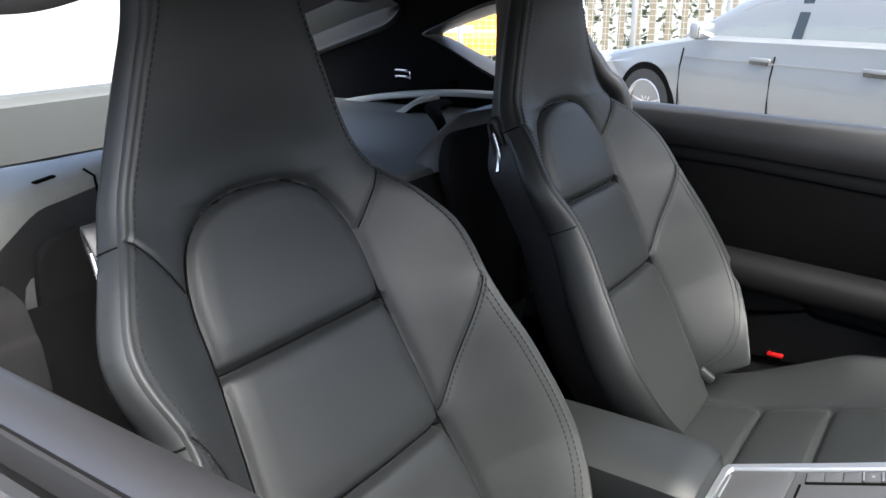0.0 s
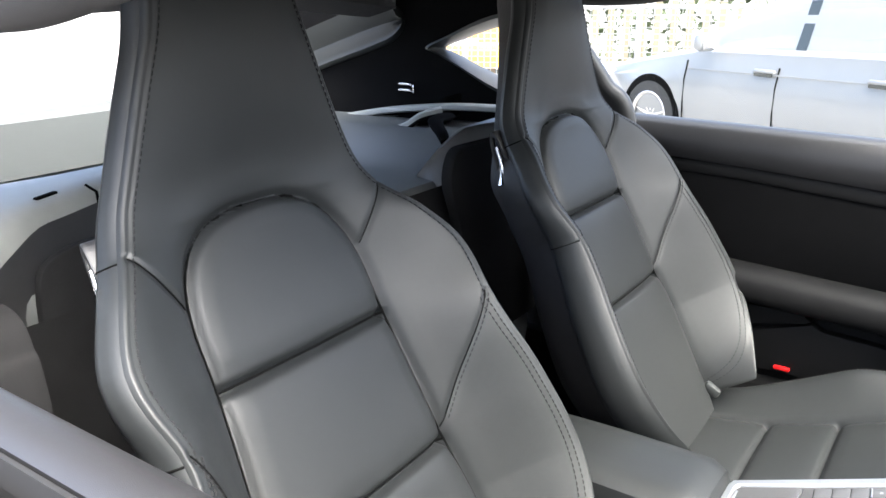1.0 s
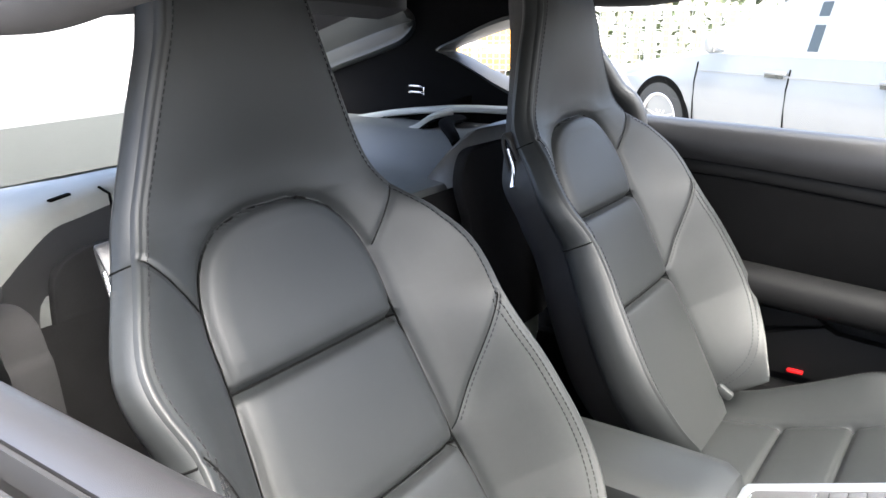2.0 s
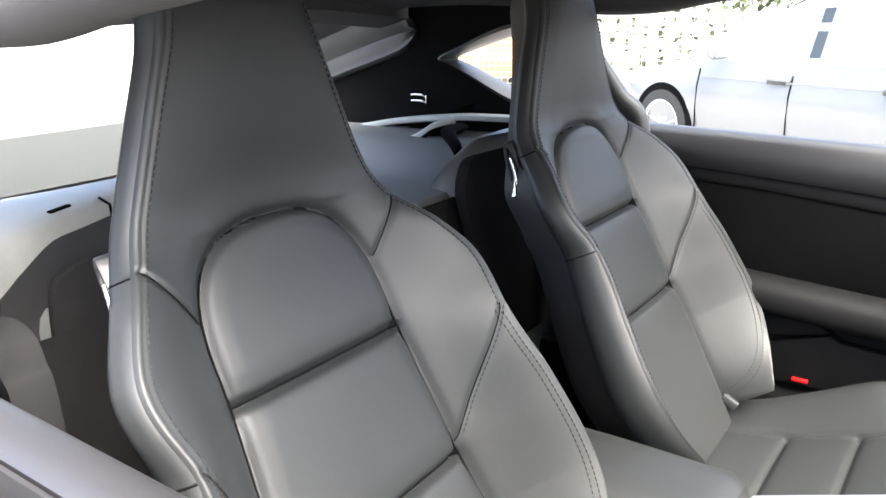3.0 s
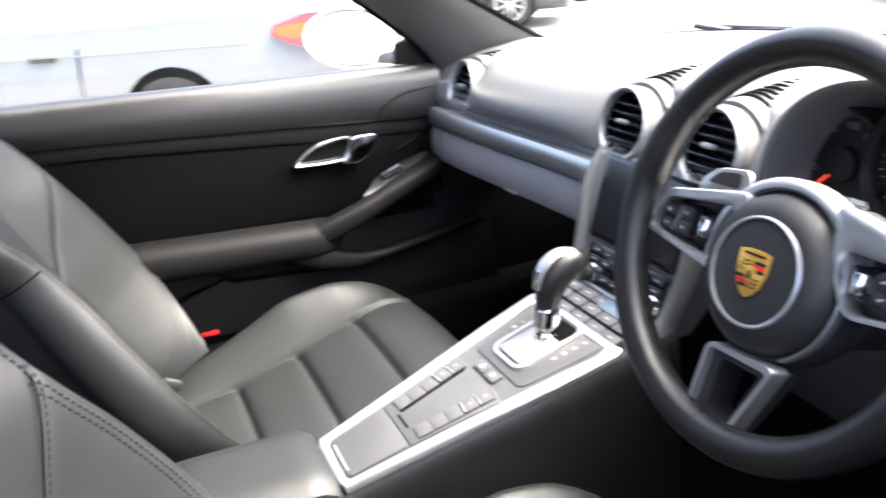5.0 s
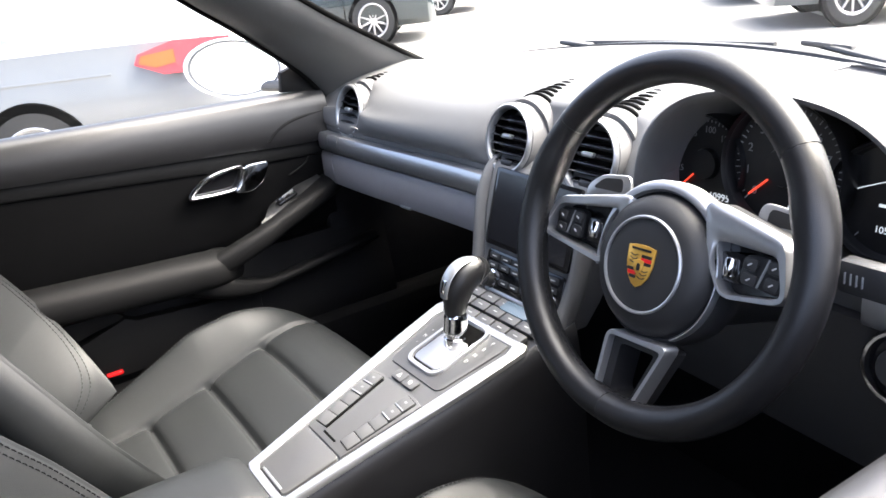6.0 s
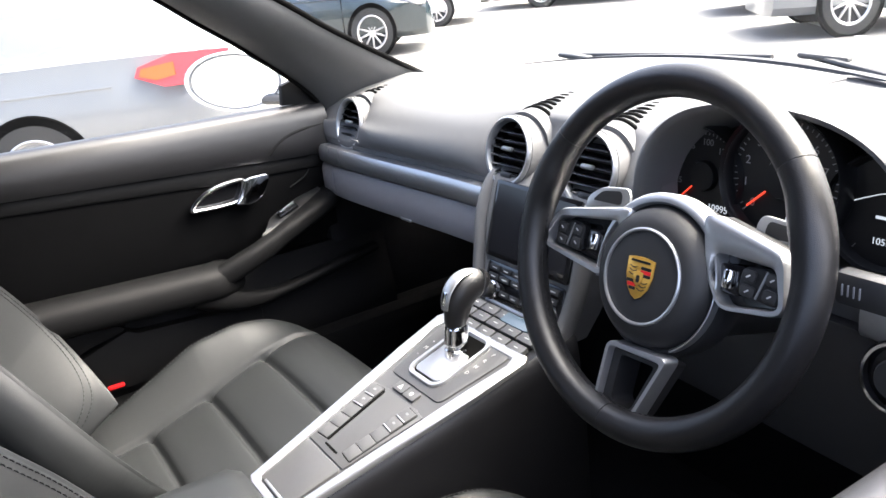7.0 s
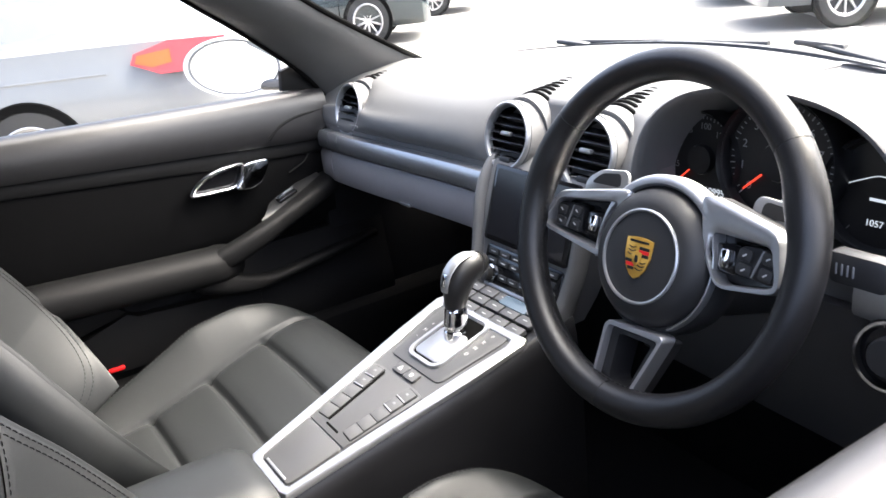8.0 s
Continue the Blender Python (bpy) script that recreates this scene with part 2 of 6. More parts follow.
# ---- cabin shell ----
structure("floor", rbox((0, 0.35, 0.10), (1.44, 2.3, 0.04), 0.01), CARPET, "black carpeted car floor", "floor")
structure("wall_front", rbox((0, 1.30, 0.5), (1.44, 0.06, 0.80), 0.01), CARPET, "black carpeted bulkhead under the dashboard", "bulkhead")
for sx in (-1, 1):
    structure("sill", rbox((sx * 0.70, 0.35, 0.26), (0.10, 2.2, 0.32), 0.03), FELT, "black plastic door sill cover", "sill")


def mirrored(sx, pts):
    return [Vector((sx * x, y, z)) for x, y, z in pts]


# headliner and roof skin
def roof_z(x, y):
    along = table(y, [(-0.62, 1.18), (-0.45, 1.232), (-0.2, 1.272), (0.1, 1.29), (0.35, 1.28), (0.55, 1.25)])
    return along - 0.055 * (abs(x) / 0.62) ** 3


rows = []
for i in range(25):
    y = -0.60 + 1.12 * i / 24
    half = table(y, [(-0.60, 0.50), (-0.3, 0.585), (0.0, 0.60), (0.3, 0.59), (0.52, 0.56)])
    xs = [-half + 2 * half * j / 24 for j in range(25)]
    rows.append([Vector((x, y, roof_z(x, y))) for x in xs])
bm = bmesh.new()
grid(bm, rows)
structure("ceiling", bm, LINER, "dark grey fabric headliner", "headliner")
bm = bmesh.new()
grid(bm, [[p + Vector((p.x * 0.06, 0, 0.05)) for p in r] for r in rows])
WHITE = material("white_car_paint", (0.8, 0.8, 0.8), 0.25, vary=0.03, scale=3, coat=0.8)
structure("roof", bm, WHITE, "white painted car roof skin", "roof")

# roof rails and pillars on each side
PASSENGER_IN = ((0.575, 0.40, 1.235), (0.602, 0.512, 1.159), (0.622, 0.585, 1.106), (0.65, 0.672, 1.046), (0.70, 0.81, 0.938), (0.73, 0.88, 0.85))
PASSENGER_OUT = ((0.535, 0.56, 1.225), (0.56, 0.733, 1.116), (0.585, 0.827, 1.058), (0.63, 0.968, 0.982), (0.665, 1.09, 0.916), (0.70, 1.16, 0.85))
DRIVER_IN = ((0.615, 0.50, 1.25), (0.645, 0.62, 1.18), (0.68, 0.72, 1.08), (0.715, 0.83, 0.96), (0.735, 0.90, 0.86))
DRIVER_OUT = ((0.61, 0.66, 1.26), (0.63, 0.80, 1.16), (0.66, 0.93, 1.04), (0.69, 1.085, 0.92), (0.71, 1.16, 0.85))
for sx in (-1, 1):
    rail = smoothed(mirrored(sx, ((0.585, -0.66, 1.19), (0.60, -0.42, 1.20), (0.612, -0.2, 1.185), (0.614, -0.03, 1.184), (0.616, 0.12, 1.208), (0.618, 0.3, 1.228), (0.61, 0.50, 1.235))), 10)
    structure("trim_rail", sweep(rail, 0.036, 0.028, n=14), LINER, "dark fabric roof rail trim over the door", "roof rail")
    rows = []
    for (ix, iy, iz), (ox, oy, oz) in zip(smoothed((PASSENGER_IN if sx < 0 else DRIVER_IN), 8),
                                          smoothed((PASSENGER_OUT if sx < 0 else DRIVER_OUT), 8)):
        i, o = Vector((sx * ix, iy, iz)), Vector((sx * ox, oy, oz))
        out = Vector((sx * 0.8, 0.25, 0.45)).normalized()
        ring = [(0, 0.0), (0.10, -0.012), (0.35, -0.018), (0.65, -0.017), (0.9, -0.010), (1.0, 0.0), (0.98, 0.012), (0.6, 0.035), (0.2, 0.035), (0.02, 0.012)]
        rows.append([i.lerp(o, t) + out * h for t, h in ring])
    structure("trim_pillar", solid(rows), PILLAR, "black grained windscreen pillar trim", "pillar")
    for line, off in ((PASSENGER_OUT if sx < 0 else DRIVER_OUT, 0.004), (PASSENGER_IN if sx < 0 else DRIVER_IN, -0.004)):
        seal = [p + Vector((0, off, 0.002)) for p in smoothed(mirrored(sx, line), 8)]
        structure("trim_seal", sweep(seal, 0.0055, 0.0055, n=8), VENTBLACK, "black rubber seal along the windscreen pillar", "seal")
    post = smoothed(mirrored(sx, ((0.620, -0.27, 1.21), (0.640, -0.19, 1.10), (0.662, -0.115, 0.99), (0.69, -0.07, 0.90), (0.71, -0.06, 0.5))), 8)
    structure("trim_post", sweep(post, 0.030, 0.020, up=(sx, 0, 0.2), n=14, power=0.8), HARD, "black plastic door post trim", "door post")

# ---- rear of the cabin ----
QUARTER = [(-0.50, 1.060), (-0.44, 1.082), (-0.36, 1.106), (-0.26, 1.130), (-0.19, 1.135), (-0.185, 1.10), (-0.165, 1.05), (-0.15, 0.985), (-0.155, 0.962), (-0.20, 0.958), (-0.28, 0.970), (-0.345, 0.990), (-0.42, 1.022), (-0.475, 1.048)]


def quarter_panel(sx):
    hole = smoothed([(0, y, z) for y, z in QUARTER], 4, True)
    c = Vector((0, -0.32, 1.04))
    outer = []
    for p in hole:
        d = (p - c)
        d.normalize()
        k = min((0.66 if d.y < 0 else 0.18) / max(1e-6, abs(d.y)), (0.165 if d.z > 0 else 0.24) / max(1e-6, abs(d.z)))
        outer.append(c + d * k)
    lean = lambda p, off: Vector((sx * (0.645 - 0.28 * max(0, p.z - 0.95) + off - 0.10 * max(0, -p.y - 0.45)), p.y, p.z))
    bm = bmesh.new()
    ins = [c + (p - c) * 1.0 for p in hole]
    wide = [p + (p - c).normalized() * 0.022 for p in hole]
    grid(bm, [[lean(p, 0) for p in outer], [lean(p, 0.0) for p in wide]], close_u=True)
    structure("wall_side", bm, FELT, "black felt-covered side wall behind the door", "side trim")
    bm = bmesh.new()
    grid(bm, [[lean(p, -0.001) for p in wide], [lean(p + (p - c).normalized() * -0.008, -0.004) for p in wide], [lean(p + (p - c).normalized() * 0.002, 0.02) for p in ins], [lean(p, 0.05) for p in ins]], close_u=True)
    w = tagged(new("window_quarter", mesh_of("window_quarter", bm, REVEAL, 60)), "grey-edged side window behind the door post", "window", kind="structure")


for sx in (-1, 1):
    quarter_panel(sx)

for sx in (-1, 1):
    structure("wall_quarter", rbox((sx * 0.705, -0.24, 0.52), (0.06, 0.44, 0.70), 0.01), FELT, "black felt lower side wall behind the door", "side trim")

# rear shelf over the engine, with raised side bins
def shelf_z(x, y):
    s = abs(x)
    return 0.838 + (0.060 if x < 0 else 0.02) * ease((s - 0.32) / 0.18)


bm = bmesh.new()
rows = []
for i in range(41):
    y = -1.02 + 0.73 * i / 40
    rows.append([Vector((x, y, shelf_z(x, y))) for x in (-0.66 + 1.32 * j / 72 for j in range(73))])
# rolled front edge down to the bulkhead
for drop, fwd in ((0.006, 0.006), (0.02, 0.010), (0.045, 0.012), (0.12, 0.014), (0.30, 0.018), (0.70, 0.022)):
    rows.append([Vector((p.x, p.y + fwd, p.z - drop)) for p in rows[40]])
grid(bm, rows)
structure("wall_rear", bm, REAR, "moulded black luggage shelf and rear bulkhead", "rear shelf")
bm = bmesh.new()
grid(bm, [[Vector((x, -0.264 + 0.02 * (1 - z), z)) for x in (-0.56 + 1.12 * j / 20 for j in range(21))] for z in (0.3, 0.5, 0.7, 0.80, 0.836)])
structure("trim_carpet", bm, FELTPANEL, "black felt panel on the rear bulkhead", "panel")

for sx in (-1, 1):
    structure("wall_kick", rbox((sx * 0.735, 1.12, 0.48), (0.03, 0.60, 0.72), 0.01), CARPET, "black carpeted footwell side", "footwell side")
# rear glass opening: the hatch frame and the sloping pane
for sx in (-1, 1):
    rows = []
    for i in range(33):
        t = i / 32
        y = -0.562 - 0.47 * t ** 1.5
        bot = smooth_table([(-1.1, 0.905), (-1.0, 0.942), (-0.801, 1.012), (-0.678, 1.050), (-0.595, 1.078), (-0.54, 1.098)], y)
        top = smooth_table([(-1.1, 1.0), (-1.0, 1.035), (-0.836, 1.098), (-0.690, 1.145), (-0.625, 1.160), (-0.54, 1.172)], y)
        k = math.sqrt(max(0.02, 1 - max(0.0, (y + 0.62) / 0.059) ** 2))
        mid = bot + (top - bot) * 0.46
        sec = [(0.550, top), (0.556, top - 0.014), (0.568, mid + 0.006), (0.5735, mid + 0.001), (0.5735, mid - 0.001), (0.572, mid - 0.006), (0.579, bot + 0.018), (0.577, bot + 0.006), (0.584, bot - 0.001), (0.594, bot - 0.003), (0.66, bot - 0.003), (0.66, top)]
        rows.append([Vector((sx * x, y, mid + (z - mid) * k)) for x, z in sec])
    structure("trim_hatch", solid(rows), HATCHSIDE, "dark green-grey trim beside the rear hatch glass", "hatch trim", sharp=50)
structure("trim_hatch_foot", solid([[Vector((x, y, z)) for y, z in ((-0.955, 0.845), (-0.962, 0.950), (-0.968, 0.953), (-0.970, 0.956), (-0.974, 0.966), (-0.985, 0.972), (-1.03, 0.965), (-1.03, 0.845))] for x in (-0.58, -0.2, 0.2, 0.58)]), HATCHDARK, "grey inner panel below the rear glass", "hatch panel")
structure("trim_hatch_head", solid([[Vector((x, y, z + 0.03 * (1 - (x / 0.55) ** 2))) for y, z in ((-0.64, 1.128), (-0.60, 1.138), (-0.56, 1.15), (-0.56, 1.20), (-0.66, 1.17))] for x in (-0.55, -0.3, 0, 0.3, 0.55)]), LINER, "dark headliner edge over the rear glass", "hatch trim")

# ---- seats ----
RECLINE = radians(26)
SEAT_X, SEAT_Y, SEAT_Z = 0.365, 0.016, 0.821
SV = Vector((0, -math.sin(RECLINE), math.cos(RECLINE)))
SW = Vector((0, math.cos(RECLINE), math.sin(RECLINE)))
OUTER = [(-0.46, 0.15), (-0.40, 0.19), (-0.35, 0.230), (-0.30, 0.254), (-0.25, 0.266), (-0.2, 0.265), (-0.13, 0.255), (-0.064, 0.238), (-0.02, 0.233), (0.016, 0.243), (0.055, 0.243), (0.105, 0.215),
         (0.15, 0.18), (0.22, 0.150), (0.28, 0.127), (0.34, 0.103), (0.38, 0.094), (0.405, 0.085), (0.425, 0.066), (0.435, 0.045)]
ARC_V, ARC_H, ARC_U, ARC_P = 0.025, 0.143, 0.126, 2.7
INNER = [(-0.46, 0.165), (-0.25, 0.156), (-0.17, 0.143), (0.0, 0.127), (0.025, 0.126)] + [
    (ARC_V + ARC_H * k / 24, ARC_U * (1 - (k / 24) ** ARC_P) ** (1 / ARC_P)) for k in range(1, 25)]
EDGE = [(-0.46, 0.10), (-0.3, 0.10), (-0.2, 0.095), (-0.1, 0.088), (-0.02, 0.077), (0.06, 0.056), (0.1, 0.042), (0.15, 0.026), (0.22, 0.033), (0.28, 0.050), (0.34, 0.072),
        (0.38, 0.080), (0.41, 0.080), (0.435, 0.06)]
MIDDLE = [(-0.46, 0.0), (0.14, 0.0), (0.18, 0.012), (0.22, 0.03), (0.28, 0.055), (0.34, 0.08), (0.38, 0.091), (0.41, 0.090), (0.435, 0.065)]
ROLL = [(-0.46, 0.078), (-0.3, 0.076), (-0.1, 0.066), (-0.03, 0.056), (0.03, 0.042), (0.146, 0.033), (0.3, 0.034), (0.40, 0.028), (0.435, 0.02)]
BACK = [(-0.46, -0.10), (0.0, -0.095), (0.12, -0.085), (0.2, -0.06), (0.28, -0.03), (0.36, -0.005), (0.40, 0.005), (0.435, 0.03)]


def seat_point(u, v, w):
    return Vector((SEAT_X + u, SEAT_Y, SEAT_Z)) + SV * v + SW * w


def insert_gap(u, v):
    """Distance outside (+) or inside (-) the backrest's middle panel."""
    if v <= ARC_V:
        return abs(u) - table(v, INNER)
    a, b = abs(u) / ARC_U, (v - ARC_V) / ARC_H
    f = a ** ARC_P + b ** ARC_P
    g = ARC_P * math.hypot(a ** (ARC_P - 1) / ARC_U, b ** (ARC_P - 1) / ARC_H)
    return max(-0.12, min(0.2, (f - 1) / max(g, 1e-3)))


def back_depth(u, v):
    W, gap = smooth_table(OUTER, v), insert_gap(u, v)
    edge, mid, inner = smooth_table(EDGE, v), smooth_table(MIDDLE, v), table(v, INNER)
    if gap < 0:
        w = mid + 0.006 * (1 - min(1, (u / max(0.05, inner)) ** 2))
        w += 0.004 * ease(-gap / 0.03)
        for cv in (0.0, -0.172):
            w -= 0.014 * gauss(v - cv, 0.0055) + 0.005 * gauss(v - cv, 0.02)
    else:
        t = (abs(u) - inner) / max(0.01, W - inner)
        low = mid + (edge - mid) * (ease(t) * 0.55 + 0.45 * t ** 1.3)
        head = mid - 0.010 * (u / W) ** 2 + (edge - mid) * ease((abs(u) / W - 0.55) / 0.45) * 0.4
        k = ease((v - 0.10) / 0.10)
        w = low * (1 - k) + head * k + 0.004 * ease(gap / 0.025)
        # a shallow hollow above the panel
        w -= 0.010 * gauss(v - 0.20, 0.05) * gauss(u, 0.10)
    w -= 0.009 * gauss(gap, 0.0055)
    s = abs(u)
    w -= 0.0032 * gauss(seg_dist(s, v, (0.128, 0.087), (0.176, 0.147)), 0.0042)
    w -= 0.0032 * gauss(seg_dist(s, v, (0.226, -0.024), (0.145, -0.158)), 0.0042)
    w -= 0.0016 * gauss(s - (W - 0.0085), 0.0024)
    # rolled front edge
    rim = max(0.0, (s - (W - 0.011)) / 0.011)
    w -= 0.0085 * (1 - math.sqrt(max(0.0, 1 - rim * rim)))
    return w


def seat_back(seat):
    nv, nu = 380, 150
    vs = [-0.46 + 0.895 * i / nv for i in range(nv + 1)]
    us = [math.sin(math.pi / 2 * (2 * j / nu - 1)) * 0.45 + (2 * j / nu - 1) * 0.55 for j in range(nu + 1)]
    front = [[seat_point(s * smooth_table(OUTER, v), v, back_depth(s * smooth_table(OUTER, v), v)) for s in us] for v in vs]

    def region(i, j):
        v, u = (vs[i] + vs[i + 1]) / 2, (us[j] + us[j + 1]) / 2 * smooth_table(OUTER, (vs[i] + vs[i + 1]) / 2)
        if insert_gap(u, v) < 0.0:
            return 0 if v > 0 else 1 if v > -0.172 else 2
        s = abs(u)
        if v > 0.146 or (s < 0.128 + (v - 0.087) * 0.5 and v > 0.087):
            return 3
        return 4 if u > 0 else 5
    names = ("upper_panel", "middle_panel", "lower_panel", "head_restraint", "bolster", "bolster")
    shade = normals_of(front)
    mid_n = shade[tuple(round(c, 6) for c in front[nv // 2][nu // 2])]
    sign = 1 if mid_n.dot(SW) > 0 else -1
    for k, name in enumerate(names):
        bm = bmesh.new()
        grid(bm, front, keep=lambda i, j: region(i, j) == k)
        bmesh.ops.delete(bm, geom=[v for v in bm.verts if not v.link_faces], context="VERTS")
        even_part(name, bm, LEATHER if k < 3 else LEATHER_SMOOTH, seat, shade, sign)
    # rolled side bolsters, then the tapering shell behind them
    edge = [(v, smooth_table(OUTER, v), back_depth(smooth_table(OUTER, v), v), smooth_table(ROLL, v)) for v in vs]
    for s in (1, -1):
        rows = []
        for (v, W, e, rd), f in zip(edge, front):
            swell = 0.004 * ease((-0.02 - v) / 0.05)
            prof = [(0.0035, 0.003), (0.0065 + swell * 0.5, 0.010), (0.0085 + swell, 0.020), (0.0090 + swell, rd * 0.58), (0.0065 + swell, rd * 0.78), (0.001 + swell * 0.5, rd * 0.93), (-0.006, rd)]
            rows.append([f[-1] if s > 0 else f[0]] + [seat_point(s * (W + du), v, e - dw) for du, dw in prof])
        bm = bmesh.new()
        grid(bm, rows)
        part("side_bolster", bm, LEATHER_SMOOTH, seat, sharp=70)
        for v in (0.146, -0.028):
            i = min(range(nv), key=lambda q: abs(vs[q] - v))
            part("seam", sweep(smoothed(rows[i], 3), 0.0011, n=6), VENTBLACK, seat)
    rows = []
    for v, W, e, rd in edge:
        b = min(smooth_table(BACK, v), e - rd - 0.02)
        d, t = e - rd - b, min(0.085, W * 0.36) * (1 - 0.5 * ease((v - 0.03) / 0.08))
        side = [(W - 0.003, e - rd + 0.006), (W - 0.008, e - rd - 0.002), (W - 0.010 - t * 0.2, e - rd - d * 0.3), (W - 0.012 - t * 0.55, e - rd - d * 0.7), (W - 0.014 - t * 0.85, e - rd - d * 0.93),
                ((W - t) * 0.8, b - 0.006), ((W - t) * 0.5, b - 0.013), ((W - t) * 0.2, b - 0.016)]
        rows.append([seat_point(u, v, w) for u, w in side] + [seat_point(-u, v, w) for u, w in side[::-1]])
    bm = bmesh.new()
    rings = grid(bm, rows)
    bm.faces.new([bm.verts.new(p) for p in front[-1]] + rings[-1])
    part("back_shell", bm, SHELL, seat, "charcoal tapering seat shell", sharp=70)
    # seams
    n = SW

    def along(fu, v0, v1, k=400):
        out = []
        for i in range(k + 1):
            v = v0 + (v1 - v0) * i / k
            u = fu(v)
            out.append((seat_point(u, v, back_depth(u, v)), n))
        return out
    paths = []
    for s in (1, -1):
        paths.append(along(lambda v: s * (smooth_table(OUTER, v) - 0.0135), -0.42, 0.42, 1300))
        paths.append(along(lambda v: s * (smooth_table(OUTER, v) - 0.0195), -0.42, -0.03, 700))
        paths.append(along(lambda v: s * (0.145 + (v + 0.158) / 0.134 * 0.081 + 0.004), -0.155, -0.026))
    part("stitching", stitches(paths), THREAD, seat, "grey double stitching along the bolsters", kind="stuff")
    # dark sewn joints: round the middle panel, across it, and over the bolsters
    on = lambda u, v, d=0.0009: seat_point(u, v, back_depth(u, v) + d)
    ring = [(-table(v, INNER), v) for v in (-0.44 + 0.465 * i / 40 for i in range(40))]
    for i in range(61):
        a = math.pi - math.pi * i / 60
        ring.append((ARC_U * math.copysign(abs(math.cos(a)) ** (2 / ARC_P), math.cos(a)), ARC_V + ARC_H * math.sin(a) ** (2 / ARC_P)))
    ring += [(-u, v) for u, v in ring[39::-1]]
    part("piping", sweep([on(u, v) for u, v in ring], 0.0013, n=6), VENTBLACK, seat, "dark sewn joint")
    for v in (0.0, -0.172):
        w = table(v, INNER)
        part("seam", sweep([on(-w + 2 * w * i / 40, v) for i in range(41)], 0.0014, n=6), VENTBLACK, seat)
    for s in (1, -1):
        for (u0, v0), (u1, v1) in (((0.128, 0.087), (0.176, 0.147)), ((0.226, -0.024), (0.145, -0.158))):
            part("seam", sweep([on(s * (u0 + (u1 - u0) * i / 24), v0 + (v1 - v0) * i / 24) for i in range(25)], 0.0008, n=6), VENTBLACK, seat)


CROWN = [(0.14, 0.375), (0.3, 0.397), (0.44, 0.440), (0.56, 0.483), (0.63, 0.497), (0.675, 0.487), (0.70, 0.46), (0.715, 0.425)]
RIDGE = [(0.14, 0.39), (0.255, 0.425), (0.348, 0.468), (0.447, 0.518), (0.54, 0.530), (0.61, 0.516), (0.66, 0.488), (0.70, 0.45), (0.715, 0.42)]
WIDE = [(0.14, 0.235), (0.2, 0.25), (0.6, 0.255), (0.66, 0.245), (0.70, 0.225), (0.715, 0.20)]


def soft3(pairs, y):
    return (table(y - 0.02, pairs) + table(y, pairs) * 2 + table(y + 0.02, pairs)) / 4


def cushion_height(u, y):
    W, c, r = soft3(WIDE, y), soft3(CROWN, y), soft3(RIDGE, y)
    h = 0.158 + 0.01 * (y - 0.3)
    s, gap = abs(u), abs(u) - h
    if gap < 0:
        z = c + 0.006 * (1 - (u / h) ** 2) + 0.005 * min(1, -gap / 0.025)
        for cy in (0.322, 0.44, 0.557):
            z -= 0.010 * gauss(y - cy, 0.005) + 0.005 * gauss(y - cy, 0.018)
    else:
        t = gap / (W - h)
        z = c + 0.004 + (r - c) * (ease(t * 1.15) * 0.7 + 0.3 * min(1, t * 1.1))
    z -= 0.010 * gauss(gap, 0.0045)
    rim = max(0.0, (s - (W - 0.028)) / 0.028)
    return z - 0.024 * (1 - math.sqrt(max(0.0, 1 - rim * rim)))


